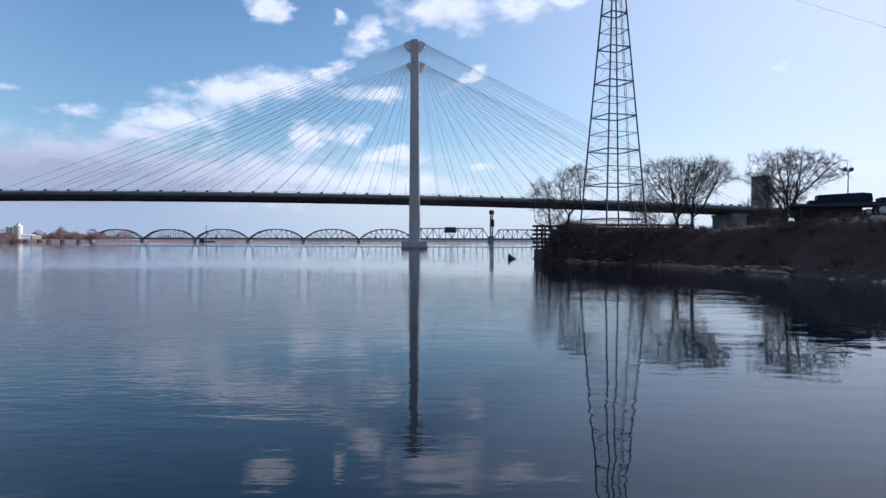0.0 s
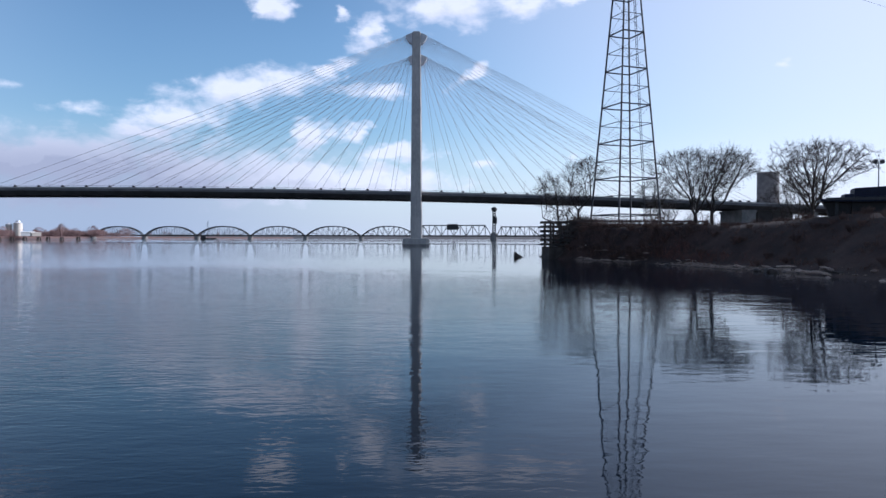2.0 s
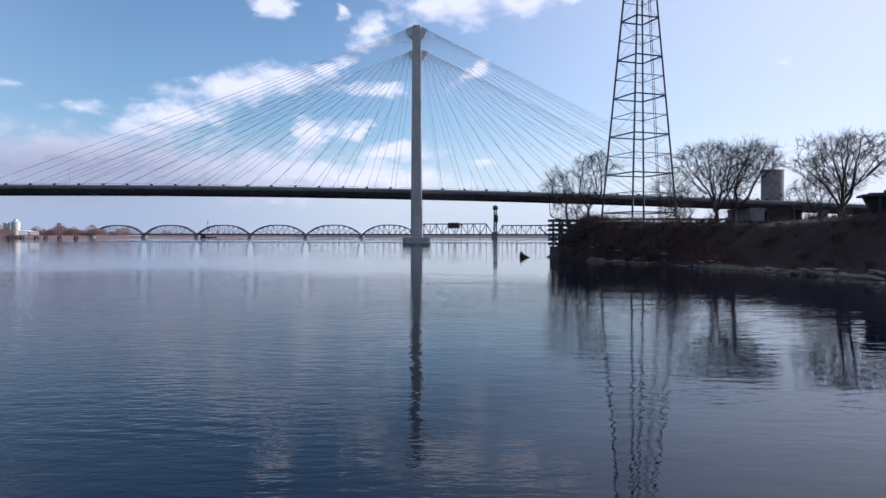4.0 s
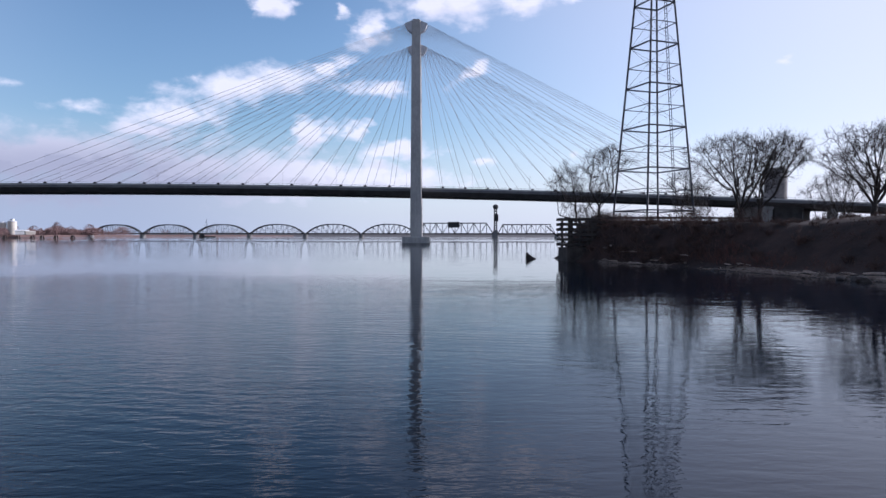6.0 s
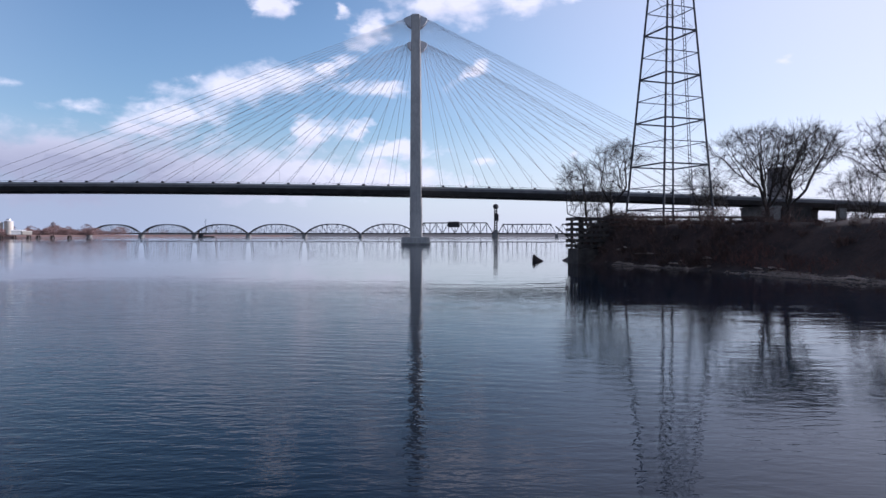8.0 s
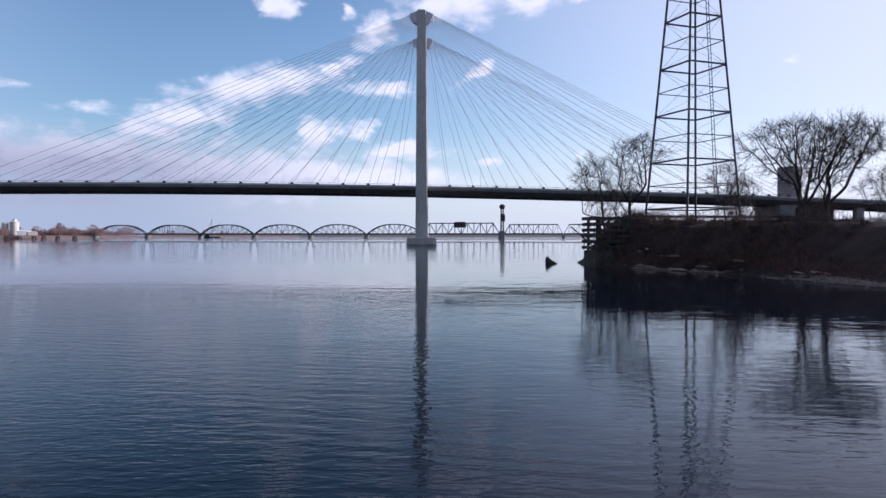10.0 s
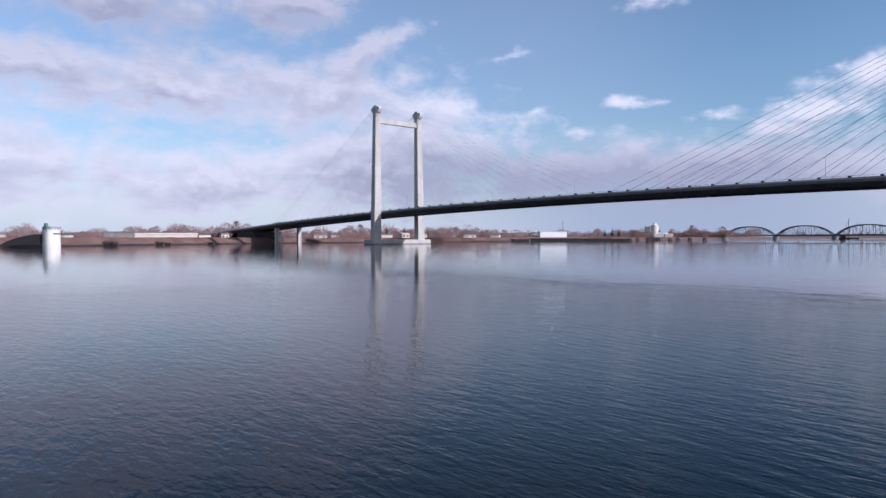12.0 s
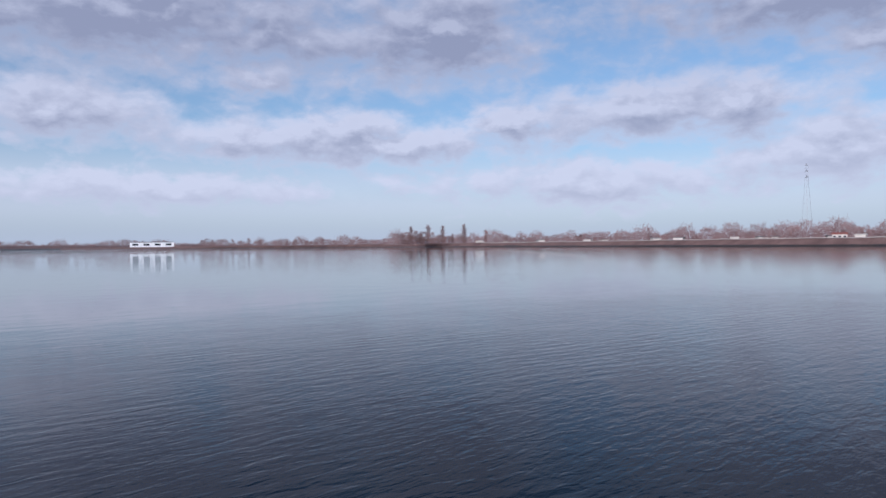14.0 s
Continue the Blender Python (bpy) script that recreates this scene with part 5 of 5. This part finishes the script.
def build_bank_grass():
    """Dead grass tufts over the near slope."""
    rng = random.Random(12)
    s = Shape()
    for _ in range(1500):
        y = rng.uniform(-214, -150)
        d = rng.uniform(1.0, 11.0)
        x = smooth_line(RIGHT_SHORE, y) + d
        if noise.noise((x * 0.35, y * 0.35, 8)) < -0.12 or ground_z(x, y) < 0.35:
            continue
        z = ground_z(x, y)
        h = rng.uniform(0.15, 0.45)
        for _k in range(7):
            a = rng.uniform(0, 6.28)
            p = Vector((x + rng.gauss(0, 0.12), y + rng.gauss(0, 0.12), z - 0.05))
            q = p + Vector((math.cos(a) * 0.5, math.sin(a) * 0.5, 1)) * h * rng.uniform(0.6, 1.1)
            s.tube([p, q], [0.02, 0.005], 3, caps=False)
    tagged(part("bank_grass", s, BRUSH), "tufts of dead brown grass on the near bank", "grass", kind="stuff")


build_bank_grass()


def build_driftwood():
    rng = random.Random(4)
    for k in range(44):
        y = rng.uniform(-190, -168) if k % 3 else rng.uniform(-163, -153)
        x = smooth_line(RIGHT_SHORE, y) + rng.uniform(0.1, 1.9)
        n, r = rng.uniform(0.4, 1.5), rng.uniform(0.4, 1.0)
        log = Shape().tube([(-n, 0, 0.05), (-0.2 * n, 0.05, 0.09), (0.5 * n, 0.02, 0.07), (n, -0.06, 0.04)], [0.05 * r, 0.1 * r, 0.08 * r, 0.05 * r], 7)
        pale = k % 4 != 0
        ob = part("driftwood_log", log, DRIFT if pale else TIMBER, at=pose(x, y, max(ground_z(x, y), 0.03), 0, 0, 100 + rng.uniform(-30, 30)))
        tagged(ob, "bleached driftwood log stranded on the gravel" if pale else "dark wet driftwood log stranded on the gravel", "driftwood", "driftwood on the shore")


build_driftwood()


def build_boulders():
    """Dark boulders at the end of the gravel shelf, and pale stones in the shallows."""
    rng = random.Random(15)
    for x, y, r, pale in ((31.6, -184.6, 0.55, 0), (31.2, -183.2, 0.35, 0), (28.0, -171.0, 0.35, 0), (31.5, -192.6, 0.16, 1), (33.0, -196.0, 0.16, 1),
                          (33.4, -196.6, 0.12, 1), (33.6, -199.8, 0.2, 1), (33.9, -200.4, 0.26, 1), (34.1, -200.9, 0.14, 1)):
        me = rock_mesh(rng.randrange(90))
        me.materials.clear()
        me.materials.append(DRIFT if pale else MUD)
        ob = new("boulder", me)
        ob.matrix_basis = pose(x, y, max(ground_z(x, y), -0.02) + 0.15 * r, rng.uniform(-15, 15), 0, rng.uniform(0, 360)) @ Matrix.Diagonal((1.4 * r, r, r, 1))
        tagged(ob, "pale stone in the shallows" if pale else "dark wet boulder at the waterline", "boulder", "boulders along the shore")


build_boulders()


def build_shingle():
    """Loose stones over the gravel shelf, too many to count."""
    rng = random.Random(23)
    s = Shape()
    for _ in range(900):
        y = rng.uniform(-188, -167) if rng.random() < 0.75 else rng.uniform(-163, -154)
        x = smooth_line(RIGHT_SHORE, y) + rng.uniform(-0.25, 0.3 + gravel_shelf(y))
        z, r = max(ground_z(x, y), -0.05), rng.uniform(0.03, 0.11)
        ring = [(x + r * rng.uniform(0.8, 1.5) * math.cos(a), y + r * rng.uniform(0.8, 1.4) * math.sin(a)) for a in (0.3, 1.4, 2.5, 3.6, 4.7, 5.7)]
        s.loft([[(px, py, z - 0.02) for px, py in ring], [(x + 0.6 * (px - x), y + 0.6 * (py - y), z + r * 0.8) for px, py in ring]])
    tagged(part("shingle", s, ROCK), "loose pale stones over the gravel at the waterline", "shingle", kind="stuff")


build_shingle()


def build_thicket():
    """Tangled bare stems over the tip of the bank, too many to count."""
    rng = random.Random(17)
    for name, mat, count, label in (("thicket", BRUSH, 1500, "tangle of bare brown stems over the tip of the bank"), ("red_thicket", REDTWIG, 700, "reddish dead stems along the foot of the bank")):
        s = Shape()
        for _ in range(count):
            if mat is BRUSH:
                y, d, h = rng.uniform(-166, -146), rng.uniform(0.8, 7.5), rng.uniform(0.5, 1.7)
            else:
                y, d, h = rng.gauss(-168, 5), rng.uniform(1.0, 3.4), rng.uniform(0.3, 0.9)
            x = smooth_line(RIGHT_SHORE, y) + d
            if noise.noise((x * 0.3, y * 0.3, 21)) < -0.15:
                continue
            p = Vector((x, y, ground_z(x, y) - 0.05))
            bend = Vector((rng.gauss(-0.15, 0.35), rng.gauss(-0.1, 0.35), 1.0))
            m, q = p + bend * h * 0.5, p + bend * h + Vector((rng.gauss(0, 0.2), rng.gauss(0, 0.2), 0)) * h
            s.tube([p, m, q], [0.016, 0.011, 0.004], 3, caps=False)
            for _k in range(4):
                a = m.lerp(q, rng.random())
                s.tube([a, a + Vector((rng.gauss(0, 0.3), rng.gauss(0, 0.3), rng.uniform(0.0, 0.45))) * h * 0.7], [0.008, 0.003], 3, caps=False)
        tagged(part(name, s, mat), label, "brush", kind="stuff")


build_thicket()


# ---------------------------------------------------------------- more of the far bank
far_building("long_roof", "long low white roof behind the docks", 43.6, 790, 74, 14, 5.6, ROOF, WHITE, 0.7, 0, 10)
far_building("silo_shed", "low white shed at the foot of the grain silos", 31.1, 770, 12, 7, 3.2, WHITE, WHITE, 0.8, 0)
x, y = polar(39.0, 640)
mast = thing("dock_mast", "thin pale mast beside the dock warehouse", "mast", pose(x, y, 4.0))
part("pole", Shape().tube([(0, 0, -0.3), (0, 0, 16)], [0.3, 0.14], 6), GALV, mast)


def conifer(x, y, h, seed):
    rng = random.Random(seed)
    t = thing("conifer", "small dark green conifer among houses on the far bank", "tree", pose(x, y, 4.0), "conifers on the far bank")
    part("trunk", Shape().tube([(0, 0, -0.3), (0, 0, h)], [0.25, 0.05], 5), BARK, t)
    s = Shape()
    for k in range(170):
        u = rng.random() ** 0.7
        z, r = h * (1 - 0.9 * u), 0.26 * h * u
        a = rng.uniform(0, 6.28)
        s.tube([(0, 0, z + 0.12 * h * u), (r * math.cos(a), r * math.sin(a), z)], [0.16, 0.05], 3, caps=False)
    part("crown", s, NEEDLES, t, "dark green needles")


NEEDLES = material("dark_needles", (0.012, 0.022, 0.014), (0.035, 0.055, 0.032), 0.6, 0.9)
for k, (bearing, h) in enumerate(((53.8, 9), (52.3, 7.5), (51.2, 8), (50.4, 7), (35.6, 8), (35.0, 9.5), (34.5, 8))):
    conifer(*polar(bearing, 560 if bearing > 40 else 720), h, k)

def build_levee_path():
    s, n = Shape(), 60
    for k in range(n + 1):
        y = -700 + 520 * k / n
        x = smooth_line(LEFT_SHORE, y)
        z = max(ground_z(x - d, y) for d in (8.5, 9.5, 10.5, 11.5)) + 0.12
        s.v += [(x - 8.5, y, z), (x - 11.5, y, z), (x - 11.5, y, z - 0.5), (x - 8.5, y, z - 0.5)]
        if k:
            a, b = 4 * (k - 1), 4 * k
            s.f += [(a + i, a + (i + 1) % 4, b + (i + 1) % 4, b + i) for i in range(4)]
    tagged(part("levee_path", s, PATH_GRAVEL), "pale gravel path along the top of the far levee", "path", kind="structure")


PATH_GRAVEL = material("path_gravel", (0.26, 0.22, 0.20), (0.42, 0.37, 0.34), 0.7, 0.95)
build_levee_path()

SHRUB = brush_mesh(8, 160, 1.6, 1.9).mesh("shrub", BARK)
for bearing, r, sc in ((75.4, 378, 2.0), (75.0, 379, 1.6), (71.8, 400, 1.7), (71.2, 402, 1.3), (68.0, 430, 1.4)):
    ob = new("shrub", SHRUB)
    x, y = polar(bearing, r)
    ob.matrix_basis = pose(x, y, max(ground_z(x, y), 0) - 0.1, 0, 0, bearing * 40) @ Matrix.Diagonal((sc, sc, sc, 1))
    tagged(ob, "dark bare shrub at the foot of the far levee", "shrub", "shrubs on the far levee")

TOP_SHRUB = [brush_mesh(20 + k, 60, 0.9, 2.2).mesh("shrub", BARK) for k in range(3)]
rng = random.Random(31)
for k in range(22):
    x, y = rng.uniform(23, 37), rng.uniform(-148.5, -143)
    ob = new("shrub", TOP_SHRUB[k % 3])
    sc = rng.uniform(0.6, 1.1)
    ob.matrix_basis = pose(x, y, ground_z(x, y) - 0.1, 0, 0, rng.uniform(0, 360)) @ Matrix.Diagonal((sc, sc, sc, 1))
    tagged(ob, "thin bare shrub around the foot of the pylon", "shrub", "shrubs by the pylon")
